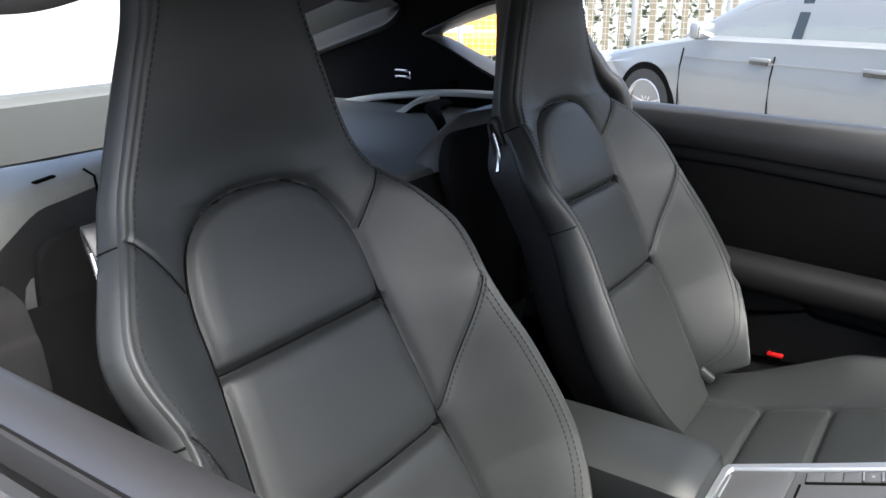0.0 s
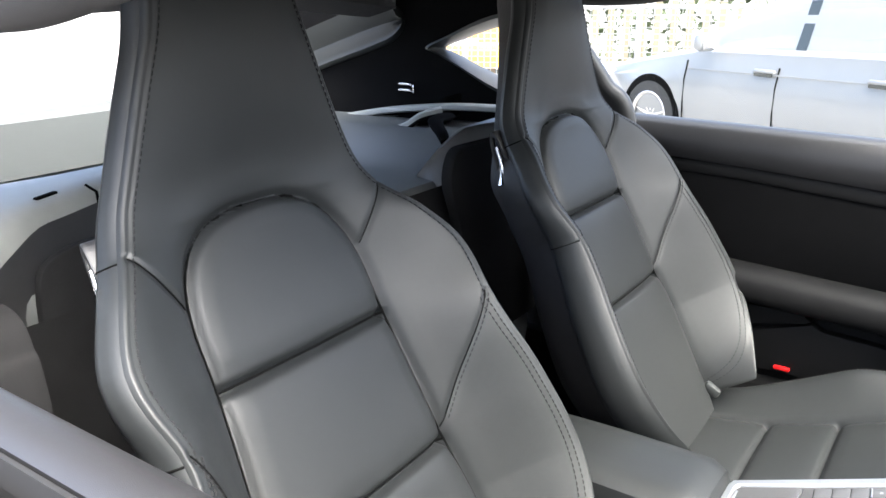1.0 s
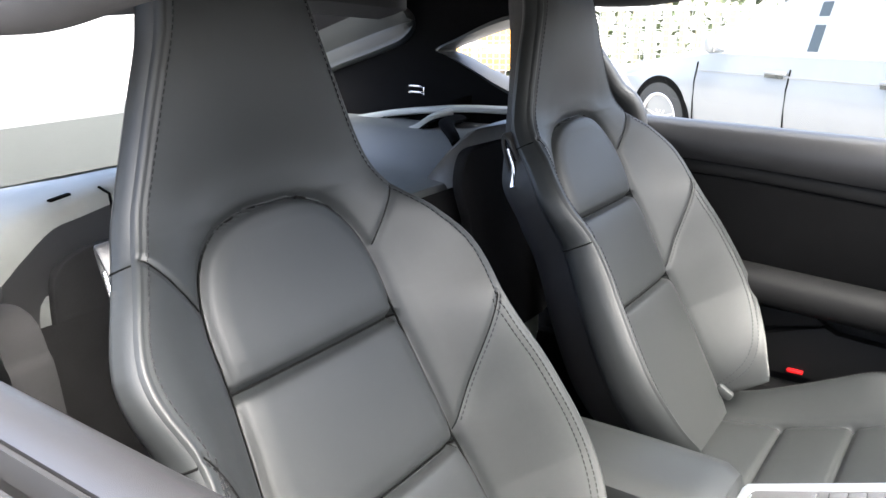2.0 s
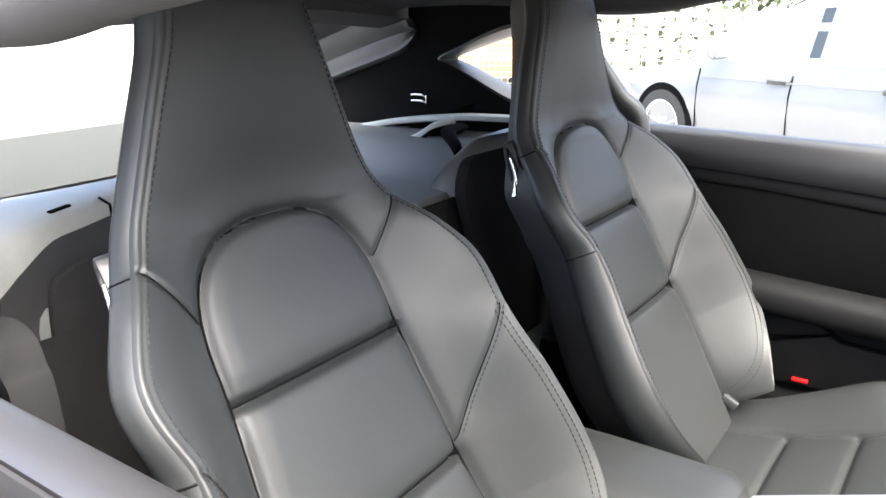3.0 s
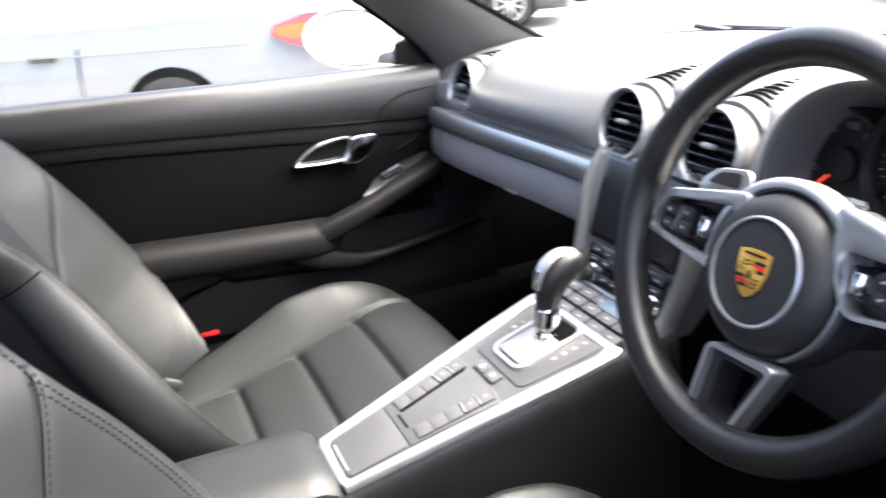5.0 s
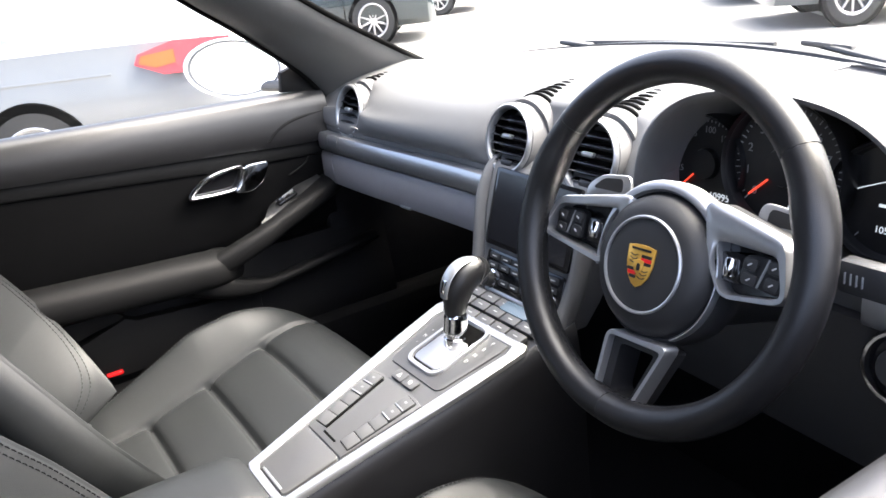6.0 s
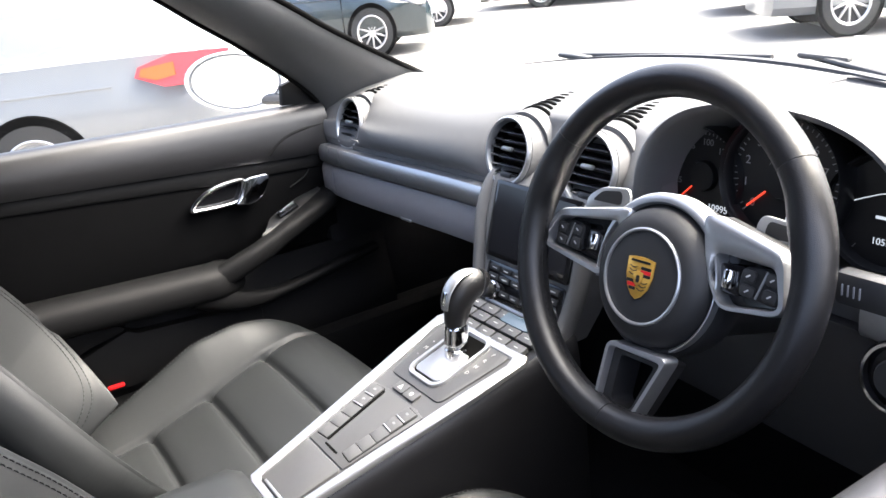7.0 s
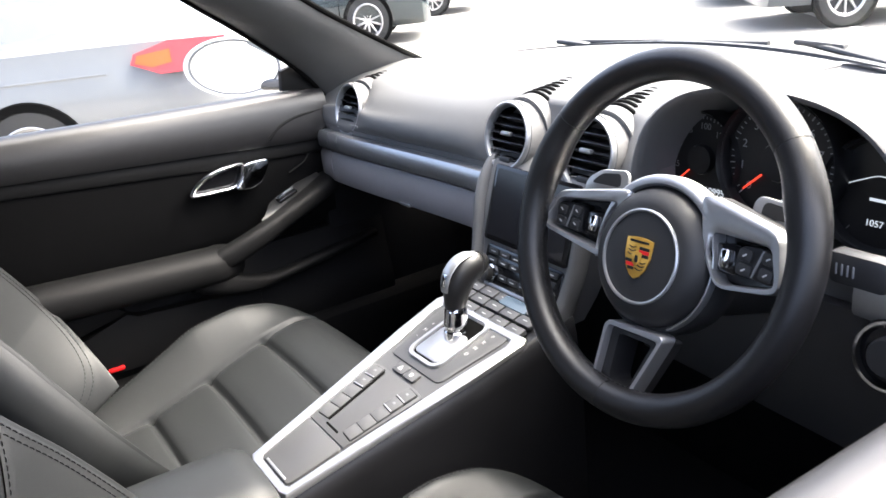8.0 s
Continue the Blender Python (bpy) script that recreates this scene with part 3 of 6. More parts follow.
def seat_cushion(seat):
    ny, nu = 150, 120
    ys = [0.14 + 0.575 * i / ny for i in range(ny + 1)]
    us = [math.sin(math.pi / 2 * (2 * j / nu - 1)) * 0.45 + (2 * j / nu - 1) * 0.55 for j in range(nu + 1)]
    at = lambda u, y: Vector((SEAT_X + u, y, cushion_height(u, y)))
    top = [[at(s * soft3(WIDE, y), y) for s in us] for y in ys]

    def region(i, j):
        y, u = (ys[i] + ys[i + 1]) / 2, (us[j] + us[j + 1]) / 2 * soft3(WIDE, (ys[i] + ys[i + 1]) / 2)
        if abs(u) < 0.158 + 0.01 * (y - 0.3):
            return 0 if y < 0.322 else 1 if y < 0.44 else 2 if y < 0.557 else 3
        return 4 if u > 0 else 5
    shade = normals_of(top)
    sign = 1 if shade[tuple(round(c, 6) for c in top[ny // 2][nu // 2])].z > 0 else -1
    for k, name in enumerate(("cushion_panel",) * 4 + ("cushion_bolster",) * 2):
        bm = bmesh.new()
        grid(bm, top, keep=lambda i, j: region(i, j) == k)
        bmesh.ops.delete(bm, geom=[v for v in bm.verts if not v.link_faces], context="VERTS")
        even_part(name, bm, LEATHER if k < 4 else LEATHER_SMOOTH, seat, shade, sign)
    # skirt round the cushion
    loop = [r[-1] for r in top] + top[-1][::-1][1:-1] + [r[0] for r in top[::-1]]
    mid = Vector((SEAT_X, 0.42, 0))
    rows = []
    for drop, pull in ((0, 0), (0.02, -0.004), (0.06, 0.002), (0.12, 0.03), (0.2, 0.045)):
        ring = []
        for p in loop:
            z = p.z - drop if drop < 0.1 else min(p.z - 0.07, 0.385 - drop * 0.6)
            d = Vector((p.x, p.y, 0)) - mid
            ring.append(Vector((p.x, p.y, z)) - d.normalized() * pull)
        rows.append(ring)
    bm = bmesh.new()
    grid(bm, rows)
    part("cushion_side", bm, LEATHER_SMOOTH, seat, sharp=60)
    paths = []
    for s in (1, -1):
        for off in (0.010, 0.016):
            paths.append([(at(s * (soft3(WIDE, y) - off), y), Vector((0, 0, 1))) for y in (0.2 + 0.48 * i / 900 for i in range(901))])
    part("cushion_stitching", stitches(paths), THREAD, seat, "grey stitching along the cushion", kind="stuff")
    part("seat_base", rbox((SEAT_X, 0.40, 0.235), (0.38, 0.44, 0.13), 0.03), HARD, seat)
    for s in (1, -1):
        part("seat_rail", rbox((SEAT_X + s * 0.17, 0.40, 0.155), (0.05, 0.56, 0.03), 0.006), HARD, seat)


def seat_lever(seat, s):
    """Fold lever in its frame on the backrest's side."""
    v0 = 0.122
    W = smooth_table(OUTER, v0)
    e, rd, bk = back_depth(W, v0), smooth_table(ROLL, v0), smooth_table(BACK, v0)
    d = e - rd - bk
    away = Vector((s, 0, 0)) * d - SW * W * 0.18 * 0.7
    o = seat_point(s * (W - 0.023), v0, e - rd - d * 0.40)
    back = (SW * d + Vector((s, 0, 0)) * W * 0.18 * 0.7).normalized()
    m = Matrix.Translation(o) @ Matrix((back, SV, away.normalized())).transposed().to_4x4()
    outer = [(x * 0.025 * (1 - 0.35 * (y > 0)), y * 0.056) for x, y in ((math.cos(a), math.sin(a)) for a in (2 * math.pi * k / 28 for k in range(28)))]
    outer = [(x + 0.005 * y / 0.062, y) for x, y in outer]
    inner = [(x * 0.66, y * 0.84) for x, y in outer]
    fr = part("lever_frame", ring_plate(outer, inner, -0.012, 0.003, m, r=0.0015), HARD, seat)
    part("recess", plate(inner, -0.004, -0.001, m), GLOSS, fr)
    pts = [m @ Vector(p) for p in ((0.003, 0.030, 0.002), (0.002, 0.0, 0.004), (-0.001, -0.018, 0.008), (-0.002, -0.032, 0.013))]
    part("fold_lever", sweep(smoothed(pts), lambda t: 0.0035 + 0.008 * t ** 2, lambda t: 0.003 + 0.003 * t, up=(s, 0, 0)), CHROME, fr, "chrome backrest release lever")


def make_seat():
    seat = thing("sports_seat", pose(SEAT_X, 0.40, 0.14), "black leather sports seat with integrated head restraint and grey stitching", "car seat", "front seats")
    seat_back(seat)
    seat_cushion(seat)
    for s in (1, -1):
        seat_lever(seat, s)
    # belt buckle in the gap behind the cushion
    part("buckle", rbox((SEAT_X - 0.150, 0.212, 0.446), (0.016, 0.034, 0.020), 0.006, pose(0, 0, 0, -30, 0, 0)), REVEAL, seat, "small dark grey belt buckle")
    return seat


driver_seat = make_seat()
passenger_seat = copy_thing(driver_seat, pose(-SEAT_X, 0.40, 0.14))

# ---- doors ----


def belt_z(y):
    return 0.932 - 0.022 * (y + 0.05) / 0.86


def make_door(sx):
    side = "passenger" if sx < 0 else "driver"
    door = thing("car_door", pose(sx * 0.72, 0.8, 0.3), "closed black-trimmed car door with chrome handle and lowered window" if sx > 0 else
                 "closed black-trimmed car door with chrome release handle and pull", "car door", "doors")

    def loft(profile, y0, y1, n=24, taper=None):
        """Rings of (x, z) outlines along y; profile(y) gives x from the middle of the car."""
        return solid([[Vector((sx * x, y, z)) for x, z in profile(y)] for y in (y0 + (y1 - y0) * i / n for i in range(n + 1))])

    def belt(y):
        t, low = belt_z(y), table(y, [(-0.1, 0.862), (0.19, 0.848), (0.79, 0.806)])
        return [(0.742, t - 0.02), (0.742, t - 0.003), (0.736, t), (0.715, t + 0.001), (0.703, t - 0.003), (0.694, t - 0.012), (0.687, t - 0.03), (0.684, low + 0.035),
                (0.687, low + 0.012), (0.694, low), (0.715, low - 0.004), (0.742, low)]
    part("belt_pad", loft(belt, -0.08, 0.84), BELTPAD, door, "padded black sill top with soft sheen")

    def band(y):
        low = table(y, [(-0.1, 0.862), (0.19, 0.848), (0.79, 0.806)])
        bot = table(y, [(-0.1, 0.832), (0.18, 0.821), (0.57, 0.788), (0.70, 0.782), (0.84, 0.775)])
        return [(0.74, low - 0.001), (0.704, low - 0.001), (0.7025, low - 0.003), (0.7015, (low + bot) / 2), (0.701, bot + 0.004), (0.7025, bot + 0.001), (0.705, bot), (0.74, bot)]
    part("trim_band", loft(band, -0.08, 0.84), PAD, door)

    def middle(y):
        bot = table(y, [(-0.1, 0.832), (0.18, 0.821), (0.57, 0.788), (0.70, 0.782), (0.84, 0.775)])
        return [(0.745, bot - 0.001), (0.708, bot - 0.001), (0.706, bot - 0.01), (0.712, 0.74), (0.716, 0.64), (0.745, 0.60)]
    part("door_card", loft(middle, -0.08, 0.84), FELT, door, "black felt-like door insert")

    def lower(y):
        return [(0.75, 0.60), (0.722, 0.60), (0.712, 0.56), (0.700, 0.50), (0.69, 0.46), (0.69, 0.42), (0.71, 0.36), (0.75, 0.30)]
    part("lower_panel", loft(lower, -0.08, 0.95), PAD, door)
    # armrest
    arm = smoothed(mirrored(sx, ((0.668, -0.06, 0.632), (0.665, 0.15, 0.628), (0.660, 0.35, 0.618), (0.656, 0.48, 0.612), (0.660, 0.53, 0.608), (0.69, 0.56, 0.60))), 8)
    part("armrest", sweep(arm, 0.046, 0.036, n=20, power=0.75), PAD, door, "padded black armrest")
    # slanted pull with its hoop
    pull = smoothed(mirrored(sx, ((0.655, 0.47, 0.596), (0.640, 0.535, 0.618), (0.632, 0.62, 0.648), (0.640, 0.70, 0.678), (0.664, 0.775, 0.700), (0.70, 0.83, 0.712))), 8)
    cut = 22
    part("door_pull", sweep(pull[:cut], 0.021, lambda t: 0.019 + 0.003 * math.sin(math.pi * t), n=20, power=0.7), PAD, door, "slanted black grab handle")
    part("pull_mount", sweep(pull[cut - 1:], lambda t: 0.0195 + 0.012 * t, 0.019, n=20, power=0.7), PAD, door)
    # switch panel between the pull and the door
    rows = []
    for i, p in enumerate(pull[18:37]):
        t = i / 18
        wide = 0.052 * ease(t * 4) * ease((1.15 - t) * 3)
        rows.append([p + Vector((sx * q * wide + sx * 0.012, 0, z)) for q, z in ((0, -0.004), (0, 0.016), (0.15, 0.021), (0.9, 0.024), (1.0, 0.018), (1.0, -0.004))])
    part("switch_panel", solid(rows), HARD, door, sharp=50)
    low = smoothed(mirrored(sx, ((0.650, 0.490, 0.600), (0.648, 0.535, 0.572), (0.662, 0.61, 0.545), (0.672, 0.68, 0.543), (0.69, 0.80, 0.552), (0.71, 0.92, 0.562))), 8)
    part("pocket_rim", sweep(low, lambda t: 0.030 - 0.012 * min(1, t * 2), lambda t: 0.034 - 0.024 * min(1, t * 1.8), n=16, power=0.75), PAD, door)
    # side storage lid below the armrest
    pts = [(0.0, 0.50), (0.0, 0.585), (0.33, 0.575), (0.349, 0.563), (0.335, 0.555), (0.23, 0.535)]
    m = Matrix(((0, 0, sx, 0), (1, 0, 0, 0), (0, 1, 0, 0), (0, 0, 0, 1)))
    part("storage_lid", plate(pts, 0.668, 0.70, m, r=0.004), PAD, door)
    pts = [(0.349, 0.556), (0.37, 0.545), (0.54, 0.532), (0.62, 0.525), (0.62, 0.44), (0.24, 0.44), (0.24, 0.52)]
    part("pocket", plate(pts, 0.672, 0.70, m, r=0.004), PAD, door)
    # release handle
    hoop = smoothed([(0, y, z) for y, z in ((0.524, 0.749), (0.536, 0.764), (0.556, 0.777), (0.580, 0.785), (0.605, 0.7885), (0.634, 0.789), (0.636, 0.776), (0.629, 0.760), (0.616, 0.7465), (0.580, 0.7445), (0.543, 0.7460))], 6, True)
    hd = part("release_handle", sweep([Vector((sx * 0.694, p.y, p.z)) for p in hoop], 0.0050, 0.0058, up=(1, 0, 0), n=10, closed=True), CHROME, door, "chrome door release hoop")
    part("handle_bowl", plate([(p.y, p.z) for p in hoop], 0.701, 0.715, m), GLOSS, hd)
    blade = [(0.614, 0.7415), (0.627, 0.757), (0.636, 0.774), (0.642, 0.7900), (0.668, 0.7920), (0.687, 0.7905), (0.690, 0.782), (0.683, 0.7657), (0.670, 0.748), (0.650, 0.7375), (0.630, 0.7375)]
    part("lever", plate([(p.y, p.z) for p in smoothed([(0, y, z) for y, z in blade], 4, True)], 0.684, 0.693, m, r=0.003), CHROME, hd, "broad chrome release lever")
    # window switch let into the panel
    sw = part("window_switch", rbox((sx * 0.672, 0.712, 0.7075), (0.022, 0.046, 0.008), 0.003, pose(0, 0, 0, 21, 0, 0)), GLOSS, door, "gloss black switch recess")
    part("switch_key", rbox((sx * 0.673, 0.700, 0.7085), (0.013, 0.016, 0.006), 0.002, pose(0, 0, 0, 10, 0, 0)), HARD, sw)
    part("switch_edge", rbox((sx * 0.6655, 0.700, 0.7120), (0.002, 0.016, 0.003), 0.001, pose(0, 0, 0, 21, 0, 0)), CHROME, sw)
    part("switch_edge", rbox((sx * 0.682, 0.712, 0.7125), (0.003, 0.044, 0.002), 0.001, pose(0, 0, 0, 21, 0, 0)), SILVER, sw)
    # speaker scoop at the front upper corner
    sc = smoothed(mirrored(sx, ((0.688, 0.70, 0.826), (0.687, 0.725, 0.848), (0.688, 0.765, 0.862), (0.690, 0.83, 0.868))), 6)
    part("scoop_rim", sweep(sc, 0.004, 0.004, n=8), PAD, door)
    # line of the recessed panel round the handle, and the mirror's inner corner
    ln = smoothed(mirrored(sx, ((0.7035, 0.57, 0.7885), (0.7035, 0.66, 0.800), (0.7035, 0.75, 0.803), (0.7035, 0.79, 0.795), (0.7045, 0.78, 0.765), (0.706, 0.74, 0.745))), 6)
    part("panel_line", sweep(ln, 0.0018, 0.0018, n=6), PAD, door)
    part("mirror_corner", plate([(0.755, 0.915), (0.90, 0.90), (0.90, 0.955), (0.79, 0.965), (0.76, 0.955)], 0.712, 0.730, m, r=0.003), PAD, door, "black corner piece behind the mirror")
    # window slot and outer skin
    part("window_seal", solid([[Vector((sx * x, y, belt_z(y) + z)) for x, z in ((0.742, -0.02), (0.744, -0.004), (0.749, -0.002), (0.752, -0.02))] for y in (-0.08, 0.2, 0.5, 0.84)]), HARD, door, "black rubber window seal")
    part("outer_seal", solid([[Vector((sx * x, y, belt_z(y) + z)) for x, z in ((0.764, -0.03), (0.766, -0.008), (0.776, -0.006), (0.782, -0.03))] for y in (-0.08, 0.2, 0.5, 0.84)]), HARD, door, "black rubber window seal")
    part("outer_skin", solid([[Vector((sx * x, y, belt_z(y) + z)) for x, z in ((0.783, -0.014), (0.80, -0.016), (0.85, -0.06), (0.88, -0.16), (0.885, -0.4), (0.85, -0.65), (0.77, -0.65), (0.77, -0.05))] for y in (-0.12, 0.2, 0.5, 0.95)]), WHITE, door, "white painted door skin")
    return door


make_door(-1)
make_door(1)

# buckle light on the far sill
lamp = thing("door_marker", pose(-0.67, 0.305, 0.447), "small red reflector low on the door edge", "reflector")
part("lens", rbox((-0.670, 0.305, 0.453), (0.012, 0.032, 0.008), 0.003), REDP, lamp)

# ---- centre console ----
BUTTON = material("grey_console_button", (0.055, 0.055, 0.057), 0.42, vary=0.06, scale=30, grain=0.1, grain_scale=1500)
CS = 0.30
CT = math.atan(CS)


def con(x, y, h=0.0):
    return Vector((x, y - h * math.sin(CT), 0.552 + (y - 0.385) * CS + h * math.cos(CT)))


def con_m(x, y, h=0.0):
    return Matrix.Translation(con(x, y, h)) @ pose(0, 0, 0, math.degrees(CT), 0, 0)


console = thing("centre_console", pose(0, 0.5, 0.12), "rising centre console with silver frame, black buttons and tray", "console")
rows = []
for i in range(13):
    y = 0.30 + 0.50 * i / 12
    h = table(y, [(0.30, 0.058), (0.37, 0.060), (0.50, 0.079), (0.64, 0.100), (0.72, 0.107), (0.8, 0.113)])
    top = con(0, y, -0.004).z
    rows.append([Vector((x, y, z)) for x, z in ((h + 0.02, 0.12), (h + 0.015, top - 0.12), (h + 0.006, top - 0.03), (h + 0.002, top - 0.008), (h - 0.006, top), (-h + 0.006, top), (-h - 0.002, top - 0.008), (-h - 0.006, top - 0.03), (-h - 0.015, top - 0.12), (-h - 0.02, 0.12))])
part("console_body", solid(rows), RIM, console)
# silver frame: an outline in the sloping plane, y measured along the slope
L1 = (0.725 - 0.372) / math.cos(CT)
CM = con_m(0, 0.372, 0.0)
half_out = [(0.045, -0.008), (0.058, -0.004), (0.0765, 0.13), (0.099, 0.277), (0.106, L1 - 0.01), (0.10, L1)]
half_in = [(0.038, 0.004), (0.046, 0.008), (0.059, 0.13), (0.0775, 0.277), (0.088, L1 - 0.03), (0.083, L1 - 0.016)]
outer, inner = ([(x, t) for x, t in h] + [(-x, t) for x, t in h[::-1]] for h in (half_out, half_in))
part("frame", ring_plate(outer, inner, -0.004, 0.006, CM, r=0.003), SILVER, console, "satin silver console frame")
part("panel", plate(inner, -0.006, 0.0015, CM), BUTTON, console, "dark grey console panel")

# ---- dashboard ----
def dash_face(x):
    """How far forward the dashboard's face lies at x."""
    return 0.845 - 0.025 * ease((abs(x) - 0.15) / 0.5)


def screen_foot(x):
    """The foot of the windscreen at x: y and z."""
    s = abs(x) / 0.63
    return 1.225 - 0.175 * s * s, 0.974 - 0.05 * s * s


def dash_row(x):
    """The dashboard's section at x, from below the glovebox edge up to the windscreen."""
    s = abs(x)
    y0 = dash_face(x)
    by, bz = screen_foot(x)
    low = 0.018 * (s / 0.65) ** 2
    bay = max(gauss(s - 0.605, 0.075), gauss(max(0, s - 0.09), 0.075)) * 0.040
    pts = [(y0 + 0.22, 0.70), (y0 + 0.06, 0.716), (y0 + 0.012, 0.826), (y0 + 0.012, 0.834), (y0 + 0.003 + bay * 0.3, 0.842), (y0 - 0.004 + bay * 0.8, 0.856), (y0 - 0.001 + bay, 0.874),
           (y0 + 0.012 + bay, 0.896 - low), (y0 + 0.036 + bay * 0.7, 0.919 - low), (y0 + 0.075, 0.938 - low), (y0 + 0.13, 0.952 - low), (y0 + 0.20, 0.962 - low)]
    cut = 0.15 * ease((x - 0.226) / 0.02) * ease((0.530 - x) / 0.02)
    pts = [(y + cut, z) if z > 0.84 else (y, z) for y, z in pts]
    k = pts[-1]
    pts += [(k[0] + (by - k[0]) * t, k[1] + (bz - k[1]) * t + 0.004 * math.sin(math.pi * t)) for t in (0.4, 0.75, 0.97)] + [(by + 0.01, bz - 0.012), (by + 0.03, bz - 0.03)]
    return [Vector((x, y, z)) for y, z in pts]


dash = thing("dashboard", pose(0, 1.0, 0.5), "black soft-touch dashboard with silver trim strip and round air vents", "dashboard")
bm = bmesh.new()
grid(bm, [smoothed(dash_row(-0.71 + 1.42 * i / 140), 4) for i in range(141)])
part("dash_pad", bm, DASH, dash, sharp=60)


def band(x0, x1, z0, z1, out, mat, name, label="", n=30, r=0.006, parent=None):
    """A raised strip across the dashboard's face."""
    rows = []
    for i in range(n + 1):
        x = x0 + (x1 - x0) * i / n
        y, k = dash_face(x) - out, 0.35 if i in (0, n) else 1
        rows.append([Vector((x, y + dy, z)) for dy, z in ((0.03, z0), (0.004, z0), (0.0, z0 + r), (-0.002 * k, (z0 + z1) / 2), (0.0, z1 - r), (0.004, z1), (0.03, z1))])
    return part(name, solid(rows), mat, parent or dash, label)


strip = band(-0.60, -0.122, 0.789, 0.825, 0.010, SILVER, "trim_strip", "satin silver dashboard strip")
band(-0.645, -0.603, 0.789, 0.825, 0.010, SILVER, "strip_end", n=4, parent=strip)
band(-0.69, -0.648, 0.789, 0.825, 0.010, SILVER, "strip_end", n=4, parent=strip)
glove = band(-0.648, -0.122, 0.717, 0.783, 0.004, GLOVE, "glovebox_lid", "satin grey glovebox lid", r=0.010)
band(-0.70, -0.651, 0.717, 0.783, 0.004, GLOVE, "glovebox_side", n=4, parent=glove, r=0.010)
part("glovebox_catch", rbox((-0.385, dash_face(0.385) + 0.002, 0.719), (0.036, 0.014, 0.005), 0.002), SILVER, glove, "small silver glovebox catch")
# driver's side strip and knee panel
band(0.50, 0.70, 0.800, 0.845, 0.010, SILVER, "trim_strip", "satin silver dashboard strip", n=10)
band(0.20, 0.70, 0.640, 0.797, 0.0, HARD, "knee_panel", n=20, r=0.02)
m = pose(0.545, dash_face(0.545) - 0.014, 0.775, 78, 0, 0)
sw = part("light_switch", lathe([(0.0, -0.02), (0.036, -0.02), (0.038, -0.004), (0.036, 0.003), (0.031, 0.004), (0.028, -0.004), (0, -0.004)], 36, m), GLOSS, dash, "round black light switch with chrome ring")
part("switch_ring", lathe([(0.0285, -0.002), (0.031, 0.005), (0.034, 0.005), (0.0345, 0.0)], 36, m), CHROME, sw)
part("switch_knob", lathe([(0, 0.012), (0.017, 0.012), (0.019, 0.008), (0.02, -0.004)], 24, m), HARD, sw)

# centre stack, narrowing down to the console
STACK = [(0.772, 0.640, 0.088), (0.792, 0.675, 0.096), (0.808, 0.72, 0.106), (0.824, 0.79, 0.113), (0.846, 0.846, 0.114), (0.882, 0.872, 0.112)]


def stack_at(z):
    return table(z, [(b, a) for a, b, c in STACK])


part("stack_panel", solid([[Vector((x, y, z)) for x, y in ((-h, y0 + 0.07), (-h, y0 + 0.006), (-h + 0.003, y0 - 0.001), (-h + 0.010, y0 - 0.004), (-h + 0.018, y0), (h - 0.018, y0), (h - 0.010, y0 - 0.004), (h - 0.003, y0 - 0.001), (h, y0 + 0.006), (h, y0 + 0.07))]
                               for y0, z, h in STACK]), DASH, dash)


def on_stack(x, z, out=0.0):
    """A frame on the stack's face: x across, y up the face, z towards the cabin."""
    a = math.atan2(stack_at(z + 0.01) - stack_at(z - 0.01), 0.02)
    return Matrix.Translation((x, stack_at(z), z)) @ Matrix(((1, 0, 0), (0, math.sin(a), -math.cos(a)), (0, math.cos(a), math.sin(a)))).to_4x4() @ Matrix.Translation((0, 0, out))


for sx in (-1, 1):
    cheek = smoothed([(sx * 0.1195, 0.874, 0.848), (sx * 0.119, 0.848, 0.834), (sx * 0.117, 0.824, 0.79), (sx * 0.110, 0.808, 0.72), (sx * 0.102, 0.790, 0.672), (sx * 0.100, 0.760, 0.640)], 5)
    part("stack_cheek", sweep(cheek, 0.009, 0.016, up=(0, -1, 0.2), n=16, power=0.8), DASH, dash)
scr = part("screen_bezel", plate(rounded(0.190, 0.118, 0.006), -0.004, 0.003, on_stack(0, 0.790), r=0.001), GLOSS, dash, "gloss black screen bezel")
part("screen", plate(rounded(0.174, 0.104, 0.003), 0.002, 0.0042, on_stack(0, 0.791)), material("dark_screen_glass", (0.012, 0.012, 0.014), 0.16, vary=0.05), scr, "dark touchscreen, switched off")
ctl = part("control_panel", plate(rounded(0.178, 0.068, 0.006), -0.004, 0.003, on_stack(0, 0.693), r=0.001), GLOSS, dash, "black radio and climate control panel")
for row, z in enumerate((0.717, 0.704)):
    for i in range(6):
        x = -0.068 + 0.0272 * i
        part("button", plate(rounded(0.0245, 0.009, 0.0015, 2), 0.002, 0.0058, on_stack(x, z), r=0.0006), HARD, ctl)
        part("button_mark", plate(rounded(0.011, 0.0016, 0.0005, 1), 0.0055, 0.0062, on_stack(x, z)), MARK, ctl)
for x in (-0.068, 0.068):
    kn = part("rotary_knob", lathe([(0.0, 0.020), (0.0095, 0.020), (0.0115, 0.018), (0.0125, 0.004), (0.0125, 0.0)], 28, on_stack(x, 0.683)), HARD, ctl, "black knob with chrome ring")
    part("knob_ring", lathe([(0.0125, 0.0), (0.0155, 0.002), (0.0155, 0.006), (0.0130, 0.008)], 28, on_stack(x, 0.683)), CHROME, kn)
